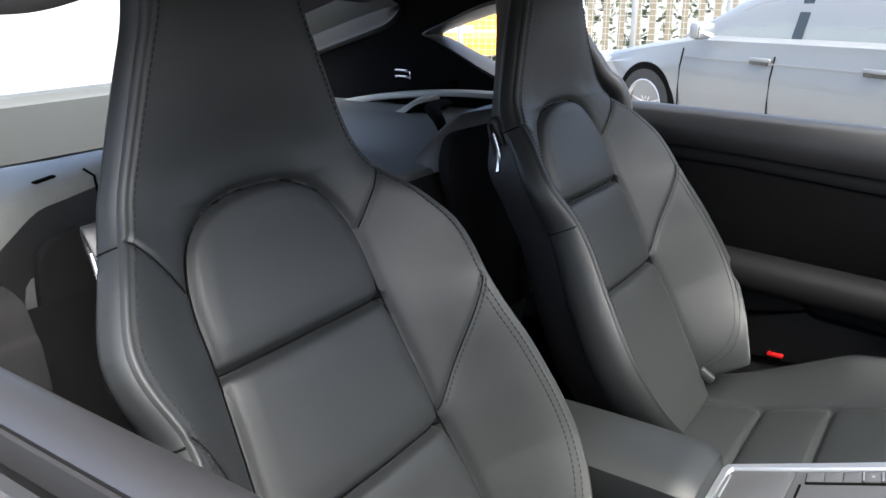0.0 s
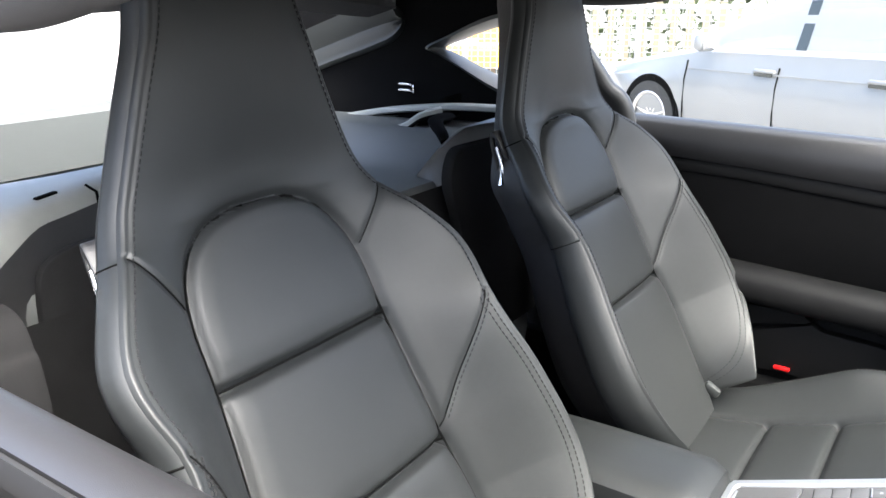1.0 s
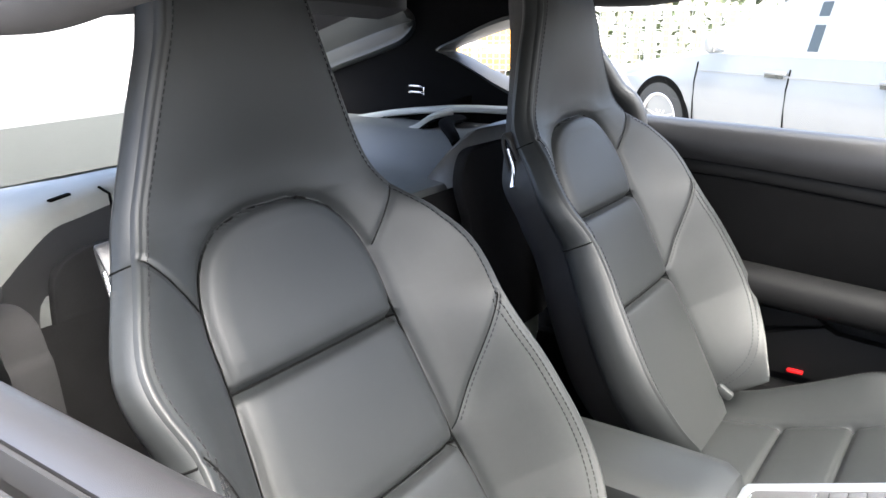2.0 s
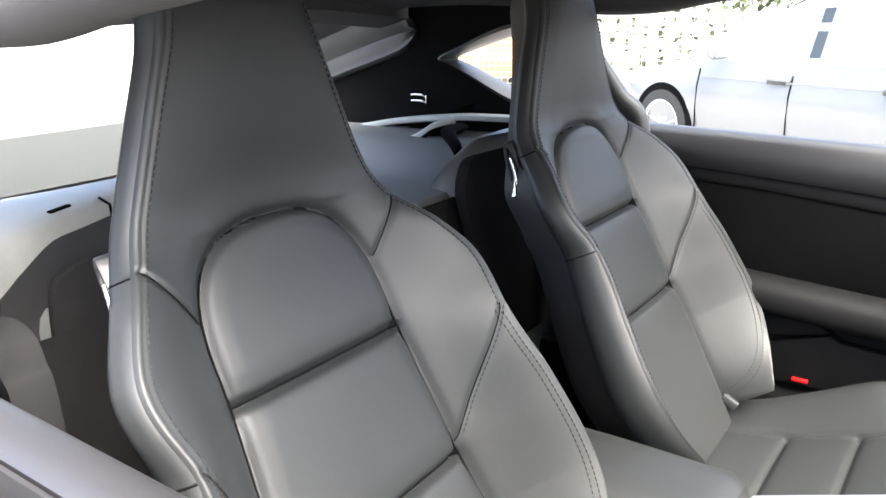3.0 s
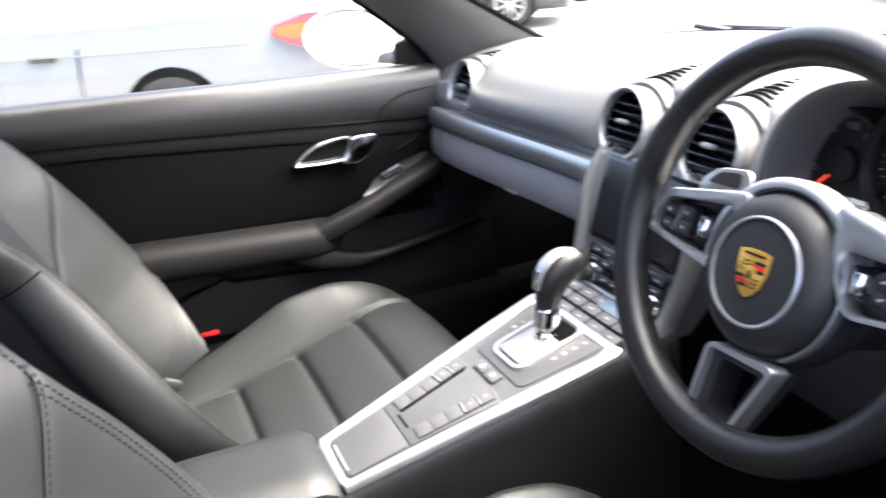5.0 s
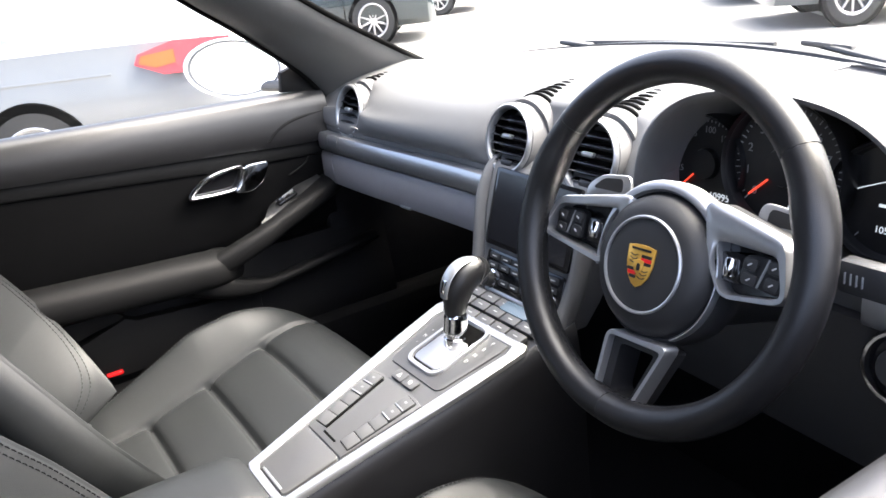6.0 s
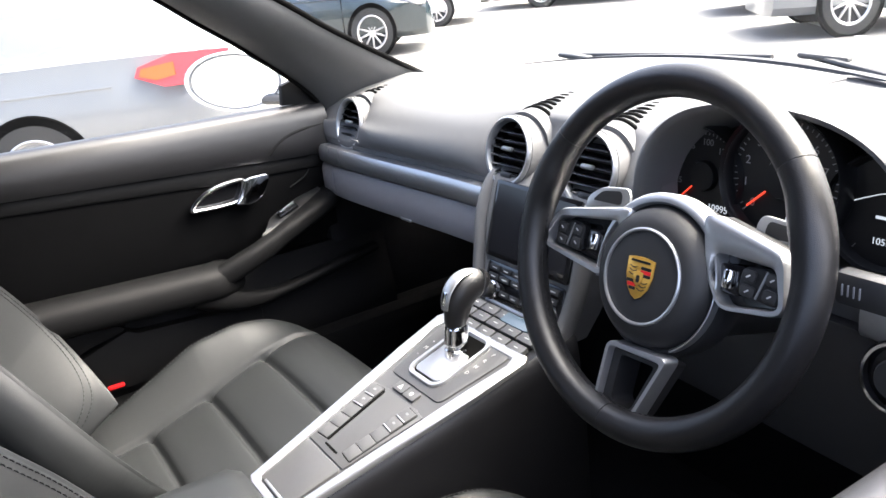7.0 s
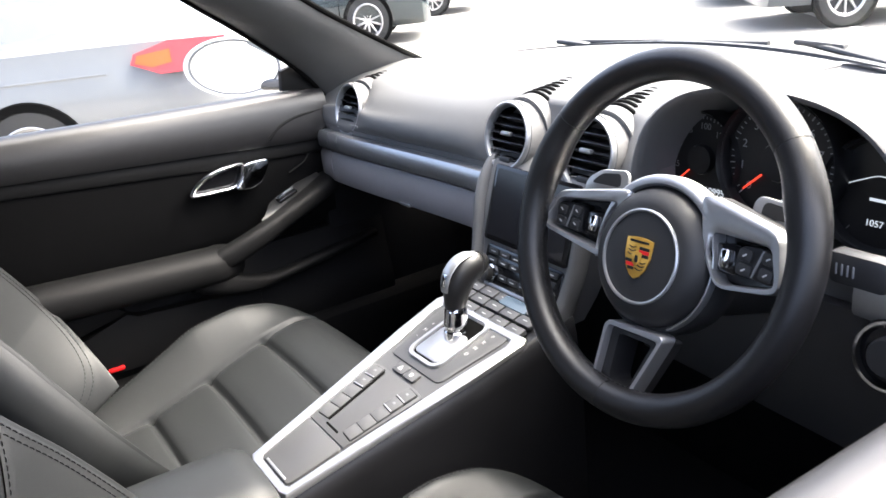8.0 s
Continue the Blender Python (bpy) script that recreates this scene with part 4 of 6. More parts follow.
for i in range(4):
    part("button", plate(rounded(0.022, 0.009, 0.0015, 2), 0.002, 0.0055, on_stack(-0.036 + 0.024 * i, 0.683), r=0.0006), HARD, ctl)
    part("button_mark", plate(rounded(0.010, 0.0016, 0.0005, 1), 0.0055, 0.0062, on_stack(-0.036 + 0.024 * i, 0.683)), MARK, ctl)
part("button_bar", plate(rounded(0.15, 0.006, 0.002, 2), 0.002, 0.0055, on_stack(0, 0.668), r=0.0006), SILVER, ctl)

# round vents in their pods, with slotted grilles behind
VENTS = [(-0.598, 0.848, 0.872), (-0.088, 0.860, 0.886), (0.088, 0.860, 0.886), (0.612, 0.848, 0.872)]
for x, y, z in VENTS:
    m = pose(x, y, z, 76, 0, 0)
    pod = part("vent_pod", lathe([(0.0, -0.15), (0.030, -0.13), (0.048, -0.06), (0.0535, -0.02), (0.055, 0.0), (0.049, 0.003), (0.046, -0.004), (0.044, -0.03), (0, -0.03)], 40, m @ Matrix.Diagonal((1, 1.02, 1, 1))), DASH, dash)
    part("vent_ring", lathe([(0.046, -0.006), (0.0520, -0.004), (0.0542, 0.001), (0.0535, 0.0045), (0.0510, 0.0072), (0.0478, 0.0060), (0.0455, 0.0), (0.0455, -0.012)], 48, m), SILVER, pod, "satin silver vent ring")
    part("vent_throat", lathe([(0.0455, -0.004), (0.0445, -0.03), (0, -0.032)], 32, m), VENTBLACK, pod)
    for i in range(6):
        v = -0.0335 + 0.0125 * i + 0.002
        half = math.sqrt(max(1e-6, 0.0435 ** 2 - v * v))
        b = rbox((0, v, -0.006), (2 * half, 0.0026, 0.018), 0.001, pose(0, 0, 0, 24, 0, 0), seg=1)
        b.transform(m)
        part("slat", b, GLOSS, pod)
    b = rbox((0, 0.004, 0.004), (0.022, 0.007, 0.010), 0.003)
    b.transform(m)
    part("vent_tab", b, SILVER, pod, "silver adjusting tab")
    b = rbox((0, -0.036, 0.0), (0.026, 0.009, 0.006), 0.002)
    b.transform(m)
    part("vent_wheel", b, HARD, pod)
for x, y, z in VENTS[:3]:
    # a low hump runs forward from each vent and carries the demister slots
    hump = []
    for i in range(13):
        t = i / 12
        yy = y + 0.034 + 0.171 * t
        w, top = 0.0530 - 0.009 * t, z + 0.0545 + (0.023 if abs(x) < 0.3 else 0.020) * t - 0.004 * t * t - 0.035 * ease((t - 0.85) / 0.15)
        hump.append([Vector((x + w * math.cos(a), yy, z + 0.01 + (top - z - 0.01) * math.sin(a))) for a in (math.pi * q / 16 for q in range(17))] + [Vector((x, yy, z - 0.01))])
    pod = part("vent_hump", solid(hump), DASH, dash)
    for i in range(10):
        t = (0.024 + 0.0118 * i) / 0.171
        yy, w = y + 0.034 + 0.171 * t, 0.0530 - 0.009 * t
        top = z + 0.0545 + (0.023 if abs(x) < 0.3 else 0.020) * t - 0.004 * t * t - 0.035 * ease((t - 0.85) / 0.15)
        arc = [(x + w * math.cos(a), yy, z + 0.01 + (top - z - 0.01) * math.sin(a) + 0.0006) for a in (radians(42 + 8 * q) for q in range(12))]
        part("demister_slot", sweep(arc, 0.0038, 0.0024, up=(0, 0, 1), n=6), VENTBLACK, pod)
# faint airbag lettering becomes a short bar
part("airbag_mark", rbox((-0.53, dash_face(0.53) - 0.0045, 0.852), (0.028, 0.002, 0.004), 0.0005), GREYTRIM, dash)
# a seam across the driver's side top, behind the binnacle
part("speaker_lid", plate(rounded(0.16, 0.10, 0.02), 0, 0.004, pose(0.06, 1.13, 0.969, 2, 0, 8), r=0.002), DASH, dash)

# ---- instruments ----
binn = thing("instrument_cluster", pose(0.375, 0.85, 0.84), "hooded cluster with three round black dials", "instrument cluster")
rows = []
CX = 0.378


def arch(w, top, y, foot=0.845):
    return [Vector((CX + w * math.copysign(abs(math.cos(a)) ** 0.8, math.cos(a)), y, foot + (top - foot) * math.sin(a) ** 0.72)) for a in (math.pi * k / 40 for k in range(41))]


bm = bmesh.new()
grid(bm, [arch(0.148, 0.975, 0.905), arch(0.158, 0.994, 0.850), arch(0.162, 1.000, 0.826), arch(0.165, 1.004, 0.820), arch(0.170, 1.008, 0.8185), arch(0.178, 1.0085, 0.824), arch(0.182, 1.007, 0.84), arch(0.185, 1.002, 0.90), arch(0.188, 0.992, 1.0), arch(0.19, 0.975, 1.10), arch(0.19, 0.955, 1.16)])
part("hood", bm, DASH, binn, "black leather instrument hood", sharp=60)
DIALMARK = material("grey_dial_marking", (0.22, 0.22, 0.23), 0.5, vary=0)
FACE = material("dial_black", (0.006, 0.006, 0.007), 0.35, vary=0.1, scale=20)
NEEDLE = material("red_needle", (0.85, 0.06, 0.03), 0.4, vary=0, emit=0.06)
DIGIT = material("lit_digits", (0.6, 0.63, 0.68), 0.4, vary=0, emit=0.04)
part("back_plate", solid([arch(0.149, 0.976, 0.899, 0.830), arch(0.149, 0.976, 0.910, 0.830)]), FACE, binn)


def text_mesh(s, size, m):
    """Built-in font, turned into a mesh."""
    cu = bpy.data.curves.new("txt", "FONT")
    cu.body, cu.size, cu.extrude, cu.align_x, cu.align_y = s, size, size * 0.02, "CENTER", "CENTER"
    ob = bpy.data.objects.new("txt", cu)
    me = bpy.data.meshes.new_from_object(ob)
    bpy.data.objects.remove(ob)
    b = bmesh.new()
    b.from_mesh(me)
    bpy.data.meshes.remove(me)
    b.transform(m)
    return b


def dial(cx, cz, r, y, labels, a0, a1, needle, ticks=41):
    m = Matrix.Translation((cx, y, cz)) @ pose(0, 0, 0, 84, 0, 0)
    d = part("dial", lathe([(0, 0.0), (r * 0.96, 0.0), (r, 0.010), (r * 1.05, 0.016), (r * 1.09, 0.010), (r * 1.09, -0.01)], 56, m), FACE, binn)
    part("dial_rim", lathe([(r * 0.985, 0.010), (r * 1.0, 0.0125), (r * 1.012, 0.0115)], 56, m), HARD, d)
    at = lambda a, q: Vector((q * math.cos(a), q * math.sin(a), 0.0012))
    tk = bmesh.new()
    for i in range(ticks):
        a = radians(a0 + (a1 - a0) * i / (ticks - 1))
        long = i % 5 == 0
        rbox((0, 0, 0), (r * (0.09 if long else 0.05), r * 0.018, 0.0006), 0, Matrix.Translation(at(a, r * 0.88)) @ Matrix.Rotation(a, 4, "Z"), tk)
    tk.transform(m)
    part("dial_scale", tk, DIALMARK, d)
    for i, s in enumerate(labels):
        a = radians(a0 + (a1 - a0) * i / (len(labels) - 1))
        part("numeral", text_mesh(s, r * 0.19, m @ Matrix.Translation(at(a, r * 0.70))), DIALMARK, d)
    if needle is not None:
        a = radians(needle)
        b = rbox((0, 0, 0), (r * 0.44, r * 0.034, 0.002), 0.0008, Matrix.Translation(at(a, r * 0.58) + Vector((0, 0, 0.003))) @ Matrix.Rotation(a, 4, "Z"), seg=1)
        b.transform(m)
        part("needle", b, NEEDLE, d, "red pointer")
        part("needle_cap", lathe([(0, 0.008), (r * 0.3, 0.007), (r * 0.33, 0.002), (r * 0.33, 0.0)], 28, m), FACE, d)
    return d, m


d, m = dial(0.268, 0.905, 0.056, 0.876, ["0", "25", "50", "75", "100", "125", "150", "175"], 232, -20, 224)
part("odometer", text_mesh("10995", 0.0115, m @ Matrix.Translation((0.022, -0.036, 0.0016))), DIGIT, d, "lit white odometer digits")
part("trip_meter", text_mesh("397.2", 0.009, m @ Matrix.Translation((0.022, -0.046, 0.0016))), DIGIT, d)
d, m = dial(0.378, 0.922, 0.068, 0.868, ["0", "1", "2", "3", "4", "5", "6", "7", "8", "9"], 222, -42, 222)
part("gear_letter", text_mesh("D", 0.016, m @ Matrix.Translation((0.012, -0.046, 0.0016))), DIGIT, d)
d, m = dial(0.487, 0.905, 0.056, 0.876, [], 232, -20, None, 2)
b = sweep(smoothed([m @ Vector(p) for p in ((-0.036, 0.006, 0.0015), (-0.022, 0.012, 0.0015), (-0.004, 0.018, 0.0015), (0.014, 0.013, 0.0015), (0.034, 0.008, 0.0015))]), 0.0006, n=5)
part("screen_outline", b, DIGIT, d)
part("screen_text", rbox((0, 0, 0), (0.024, 0.003, 0.0006), 0, m @ Matrix.Translation((0.0, -0.006, 0.0016))), DIGIT, d)
part("range_text", text_mesh("1057", 0.0095, m @ Matrix.Translation((-0.004, -0.030, 0.0016))), DIGIT, d)

# ---- steering wheel ----
WT = 0.33
WM = Matrix.Translation((0.375, 0.669, 0.892)) @ Matrix(((1, 0, 0), (0, math.sin(WT), -math.cos(WT)), (0, math.cos(WT), math.sin(WT)))).to_4x4() @ pose(0, 0, 0, 0, 0, 2)
wheel = thing("steering_wheel", WM, "black leather three-spoke steering wheel with silver spoke bezels", "steering wheel")


def rim_at(a, q=0.1660):
    return Vector((q * math.cos(a), q * math.sin(a), 0))


def rim_sweep(a0, a1, ra, rb, n=80, k=18):
    rows = []
    for i in range(n + 1):
        a = a0 + (a1 - a0) * i / n
        d = Vector((math.cos(a), math.sin(a), 0))
        # thumb rests swell where the side spokes meet
        sw = sum(gauss(math.atan2(math.sin(a - c), math.cos(a - c)), 0.16) for c in (radians(20), radians(160)))
        rows.append([rim_at(a) + d * math.cos(t) * (ra + (0.004 * sw if math.cos(t) < 0 else 0)) + Vector((0, 0, math.sin(t) * (rb + 0.002 * sw))) for t in (2 * math.pi * j / k for j in range(k))])
    return rows


joints = [radians(a) for a in (38, 142, 266, 398)]
for a0, a1 in zip(joints, joints[1:]):
    bm = bmesh.new()
    vs = grid(bm, rim_sweep(a0 + 0.004, a1 - 0.004, 0.0160, 0.0180), close_u=True)
    bm.faces.new(vs[0][::-1]), bm.faces.new(vs[-1])
    part("rim", bm, RIM, wheel, local=True)
bm = bmesh.new()
grid(bm, rim_sweep(0, 2 * math.pi, 0.0155, 0.0175, 96, 12), close_u=True)
part("rim_core", bm, HARD, wheel, local=True)
st = []
for i in range(500):
    a = radians(145) + radians(250) * i / 499
    st.append((rim_at(a, 0.1510), -rim_at(a).normalized()))
part("rim_stitching", stitches([st], 0.006, 0.0045, 0.0008), THREAD, wheel, kind="stuff", local=True)
HUB = Matrix.Translation((0, -0.020, 0))
part("hub_back", lathe([(0.05, -0.062), (0.076, -0.050), (0.0775, -0.032), (0.0745, -0.018), (0.071, -0.013), (0.069, -0.014), (0.068, -0.02)], 56, HUB), HARD, wheel, "black hub back", local=True)
bm = bmesh.new()
grid(bm, [[HUB @ Vector((r * math.cos(a), r * math.sin(a), z)) for r, z in ((0.0705, -0.022), (0.0705, -0.011), (0.0725, -0.0085), (0.0725 + wd * 0.6, -0.009), (0.0725 + wd, -0.014), (0.0725 + wd, -0.030))]
          for a, wd in ((radians(q), 0.0016 + 0.0075 * ease((q - 12) / 40) * ease((172 - q) / 40)) for q in range(-60, 196, 4))])
part("hub_arc", bm, SILVER, wheel, "satin silver band over the hub", local=True, sharp=50)
hub = part("airbag_cover", lathe([(0.069, -0.030), (0.0695, -0.018), (0.066, -0.006), (0.058, 0.002), (0.050, 0.0055), (0.030, 0.0075), (0, 0.008)], 64, HUB), HUBSKIN, wheel, "round black airbag cover", local=True)
part("hub_ring", lathe([(0.0435, 0.0055), (0.0440, 0.0080), (0.0455, 0.0085), (0.0468, 0.0075), (0.0470, 0.0050)], 64, HUB), SILVER, hub, "thin silver ring", local=True)
GOLD = material("gold_enamel", (0.62, 0.36, 0.07), 0.3, 0.6, vary=0.1, scale=60)
BLACKE = material("black_enamel", (0.01, 0.01, 0.01), 0.3, vary=0)
shield = [(-0.0165, 0.018), (-0.008, 0.0195), (0, 0.020), (0.008, 0.0195), (0.0165, 0.018), (0.0160, 0.002), (0.0125, -0.010), (0.006, -0.018), (0, -0.021), (-0.006, -0.018), (-0.0125, -0.010), (-0.0160, 0.002)]
CR = HUB @ pose(0, -0.001, 0.0075)
crest = part("crest", plate(shield, 0, 0.0022, CR, r=0.0008), GOLD, hub, "small gold, red and black shield emblem", local=True)
for x, y, w, h, mt in ((0.0078, 0.0095, 0.0125, 0.0030, BLACKE), (0.0078, 0.0060, 0.0125, 0.0034, REDP), (0.0082, 0.0026, 0.0118, 0.0030, BLACKE), (-0.0075, -0.0040, 0.0118, 0.0030, BLACKE),
                       (-0.0068, -0.0075, 0.0105, 0.0034, REDP), (-0.0055, -0.0110, 0.0080, 0.0030, BLACKE), (0.0, 0.0155, 0.024, 0.0022, BLACKE)):
    part("crest_bar", plate(rounded(w, h, 0.0006, 1, x, y), 0.001, 0.0025, CR), mt, crest, local=True)
for x, y in ((-0.0075, 0.0095), (-0.0075, 0.0060), (-0.0075, 0.0025), (0.0072, -0.0040), (0.0065, -0.0075), (0.0050, -0.0110)):
    part("crest_line", sweep([CR @ Vector((x + dx, y + dy, 0.0024)) for dx, dy in ((-0.0045, 0.0008), (-0.0015, -0.0006), (0.0015, -0.0006), (0.0045, 0.0008))], 0.0005, n=5), BLACKE, crest, local=True)
part("crest_centre", plate([(x * 0.36, y * 0.34 - 0.001) for x, y in shield], 0.001, 0.0032, CR, r=0.0004), GOLD, crest, local=True)
part("crest_mark", plate(rounded(0.0040, 0.0070, 0.0015, 3, 0.0004, -0.0012), 0.0028, 0.0036, CR), BLACKE, crest, local=True)
# side spokes: silver bezels round the button fields
SPOKES = (([(-0.140, 0.025), (-0.1600, -0.009), (-0.153, -0.0195), (-0.062, -0.035), (-0.050, 0.0), (-0.036, 0.042)],
           [(-0.1365, 0.0165), (-0.1530, -0.0085), (-0.149, -0.0148), (-0.0665, -0.0275), (-0.057, -0.002), (-0.053, 0.0255)]),
          ([(0.045, 0.052), (0.133, 0.030), (0.1425, -0.013), (0.138, -0.0230), (0.080, -0.0305), (0.060, 0.0)],
           [(0.066, 0.0195), (0.1265, 0.0165), (0.1362, -0.0125), (0.133, -0.0178), (0.082, -0.0262), (0.064, -0.002)]))
for sx, (o, i) in zip((-1, 1), SPOKES):
    o, i = cornered(o, 0.012), cornered(i, 0.007)
    SM = Matrix.Translation((0, 0, -0.012))
    sp = part("spoke", ring_plate(o, i, -0.014, 0.006, SM, r=0.0025), SILVER, wheel, "satin silver spoke bezel", local=True, sharp=50)
    part("button_field", plate(i, -0.020, -0.0135, SM), GLOSS, sp, local=True)
    part("spoke_back", plate(o, -0.034, -0.0145, SM, r=0.004), HARD, sp, local=True)
    cx = -0.122 if sx < 0 else 0.113
    pd = part("button_pad", plate(cornered([(cx - 0.019, 0.013), (cx - 0.021, -0.012), (cx + 0.021, -0.017), (cx + 0.020, 0.015)], 0.008), -0.010, 0.001, SM, r=0.002), RIM, sp, local=True)
    part("split_bar", rbox((0, 0, 0), (0.0022, 0.027, 0.003), 0.001, SM @ pose(cx + 0.002, -0.0005, 0.0008, 0, 0, -16)), GREYTRIM, pd, local=True)
    for bx, by, bw, bh in ((-0.011, 0.005, 0.014, 0.011), (-0.010, -0.008, 0.015, 0.010), (0.012, 0.006, 0.013, 0.011), (0.012, -0.008, 0.014, 0.011)):
        bt = part("button", plate(rounded(bw, bh, 0.003, 3), 0.0, 0.0030, SM @ pose(cx + bx, by, 0, 0, 0, -6), r=0.001), HARD, pd, local=True)
        part("button_mark", plate(rounded(0.0045, 0.0013, 0.0004, 1), 0.0028, 0.0035, SM @ pose(cx + bx, by, 0, 0, 0, 35 * sx)), MARK, pd, local=True)
    kx = -0.084 if sx < 0 else 0.082
    part("roller_mount", plate(cornered([(kx - 0.015, 0.010), (kx - 0.015, -0.014), (kx + 0.012, -0.016), (kx + 0.012, 0.012)], 0.006), -0.010, -0.002, SM, r=0.002), GLOSS, sp, local=True)
    part("thumb_roller", lathe([(0, -0.008), (0.0045, -0.008), (0.0055, -0.006), (0.0055, 0.006), (0.0045, 0.008), (0, 0.008)], 18, SM @ pose(kx, -0.002, 0.0005, 88, 0, 0)), CHROME, sp, local=True)
    # shift paddle behind
    pd = part("shift_paddle", plate(cornered([(sx * 0.074, 0.030), (sx * 0.078, 0.058), (sx * 0.120, 0.054), (sx * 0.140, 0.040), (sx * 0.138, 0.020)], 0.010), -0.048, -0.043, pose(0, 0, 0), r=0.002), SILVER, wheel, "silver shift paddle", local=True)
    part("paddle_inset", plate(cornered([(sx * 0.086, 0.038), (sx * 0.088, 0.053), (sx * 0.116, 0.050), (sx * 0.130, 0.038)], 0.006), -0.044, -0.0425, pose(0, 0, 0)), HARD, pd, local=True)
# lower spoke: an open silver fork
o = cornered([(-0.034, -0.091), (-0.0385, -0.159), (-0.031, -0.1690), (0.006, -0.1685), (0.0140, -0.161), (0.044, -0.088)], 0.010)
i = cornered([(-0.0290, -0.0960), (-0.0338, -0.1565), (-0.0285, -0.1640), (0.0030, -0.1638), (0.0090, -0.158), (0.0355, -0.0960)], 0.006)
SM = Matrix.Translation((0, 0, -0.006))
sp = part("spoke", ring_plate(o, i, -0.014, 0.005, SM, r=0.002), SILVER, wheel, "forked silver lower spoke", local=True, sharp=50)
part("spoke_well", ring_plate(i, [(-0.003 + (x + 0.004) * 0.66, -0.122 + (y + 0.122) * 0.74) for x, y in i], -0.036, -0.004, SM), HARD, sp, local=True)
part("column", lathe([(0.05, -0.30), (0.058, -0.12), (0.06, -0.065), (0.03, -0.06)], 32, HUB), HARD, wheel, "black steering column cover", local=True)
# stalk on the right of the column
stk = thing("column_stalk", pose(0.45, 0.74, 0.885), "black wiper stalk with a knurled grip", "stalk")
part("arm", sweep([(0.43, 0.745, 0.880), (0.50, 0.735, 0.888), (0.535, 0.730, 0.890)], 0.008, 0.006), HARD, stk)
part("grip", rbox((0.555, 0.728, 0.891), (0.05, 0.018, 0.030), 0.005), HARD, stk)
for k in range(4):
    part("grip_mark", rbox((0.538 + 0.005 * k, 0.7185, 0.891), (0.0012, 0.002, 0.010), 0.0003), GREYTRIM, stk)

# ---- console fittings ----
CONM = CM


def cpl(outline, z0, z1, r=0.0, x=0.0, t=0.0):
    """A plate on the console plane."""
    return plate(outline, z0, z1, CONM @ Matrix.Translation((x, t, 0)), r)


# ashtray lid
lid = part("ashtray_lid", cpl(cornered([(-0.041, 0.006), (0.041, 0.006), (0.0485, 0.0865), (-0.0485, 0.0865)], 0.008), 0.0, 0.005, 0.0015), BUTTON, console, "dark satin ashtray lid")
part("lid_edge", rbox((0, 0, 0), (0.060, 0.004, 0.004), 0.0015, CONM @ Matrix.Translation((0, 0.0085, 0.0045))), SILVER, lid, "thin silver edge")
# button bank: two rows of keys along the edges of a lowered middle
bank = part("button_bank", cpl([(-0.0490, 0.0885), (0.0490, 0.0885), (0.0665, 0.209), (0.045, 0.213), (-0.045, 0.213), (-0.0665, 0.209)], 0.0, 0.0040, 0.001), BUTTON, console)
part("bank_groove", plate(rounded(0.034, 0.0032, 0.0015), 0.003, 0.0046, CONM @ Matrix.Translation((0, 0.098, 0))), VENTBLACK, bank)
for sx in (-1, 1):
    lean = Matrix.Translation((sx * 0.0400, 0.155, 0)) @ Matrix.Rotation(-sx * 0.10, 4, "Z")
    bed = part("button_bed", plate(rounded(0.0270, 0.108, 0.003), 0.001, 0.0044, CONM @ lean, r=0.0005), VENTBLACK, bank)
    if sx < 0:
        part("slot", plate(rounded(0.0055, 0.104, 0.002), 0.002, 0.0050, CONM @ lean @ Matrix.Translation((0.0145, -0.002, 0))), VENTBLACK, bank)
    for i in range(5):
        at = CONM @ lean @ Matrix.Translation((0, -0.0425 + 0.0212 * i, 0))
        b = part("button", plate(rounded(0.0245, 0.0204, 0.0012, 2), 0.002, 0.0056 + 0.0012 * (i > 2), at, r=0.0008), BUTTON, bank)
        if i > 2:
            part("button_edge", plate(rounded(0.0225, 0.0022, 0.001, 2), 0.005, 0.0076, at @ Matrix.Translation((0, -0.0088, 0)), r=0.0006), SILVER, b)
            part("button_mark", plate(rounded(0.0055, 0.0035, 0.001, 2), 0.0066, 0.0071, at @ Matrix.Translation((0, 0.002, 0))), GREYTRIM, b)
for sx in (-1, 1):
    b = part("button", cpl(rounded(0.0265, 0.017, 0.003, 3), 0.002, 0.0056, 0.0010, sx * 0.0140, 0.226), BUTTON, bank)
    tri = [(-0.0045, -0.0035), (0.0045, -0.0035), (0, 0.0045)] if sx < 0 else rounded(0.0055, 0.006, 0.001, 2)
    part("button_mark", cpl(tri, 0.0054, 0.0060, 0, sx * 0.0140, 0.226), MARK, b)
# selector gate
gate = part("gate_plate", cpl(cornered([(-0.063, 0.238), (0.063, 0.238), (0.079, 0.345), (0.074, 0.364), (-0.074, 0.364), (-0.079, 0.345)], 0.012), 0.0, 0.004, 0.0015), BUTTON, console, "dark grey selector plate")
gi, go = rounded(0.068, 0.097, 0.014, 6), rounded(0.082, 0.113, 0.020, 6)
part("gate_frame", ring_plate(go, gi, 0.0, 0.008, CONM @ Matrix.Translation((-0.002, 0.3065, 0)), r=0.003), SILVER, gate, "bright silver selector surround")
part("gate_well", cpl(gi, -0.002, 0.0042, 0, -0.002, 0.3065), VENTBLACK, gate)
part("gate_slide", cpl(rounded(0.062, 0.062, 0.010, 5), 0.003, 0.0065, 0.0015, -0.002, 0.292), SILVER, gate, "polished silver slide cover")
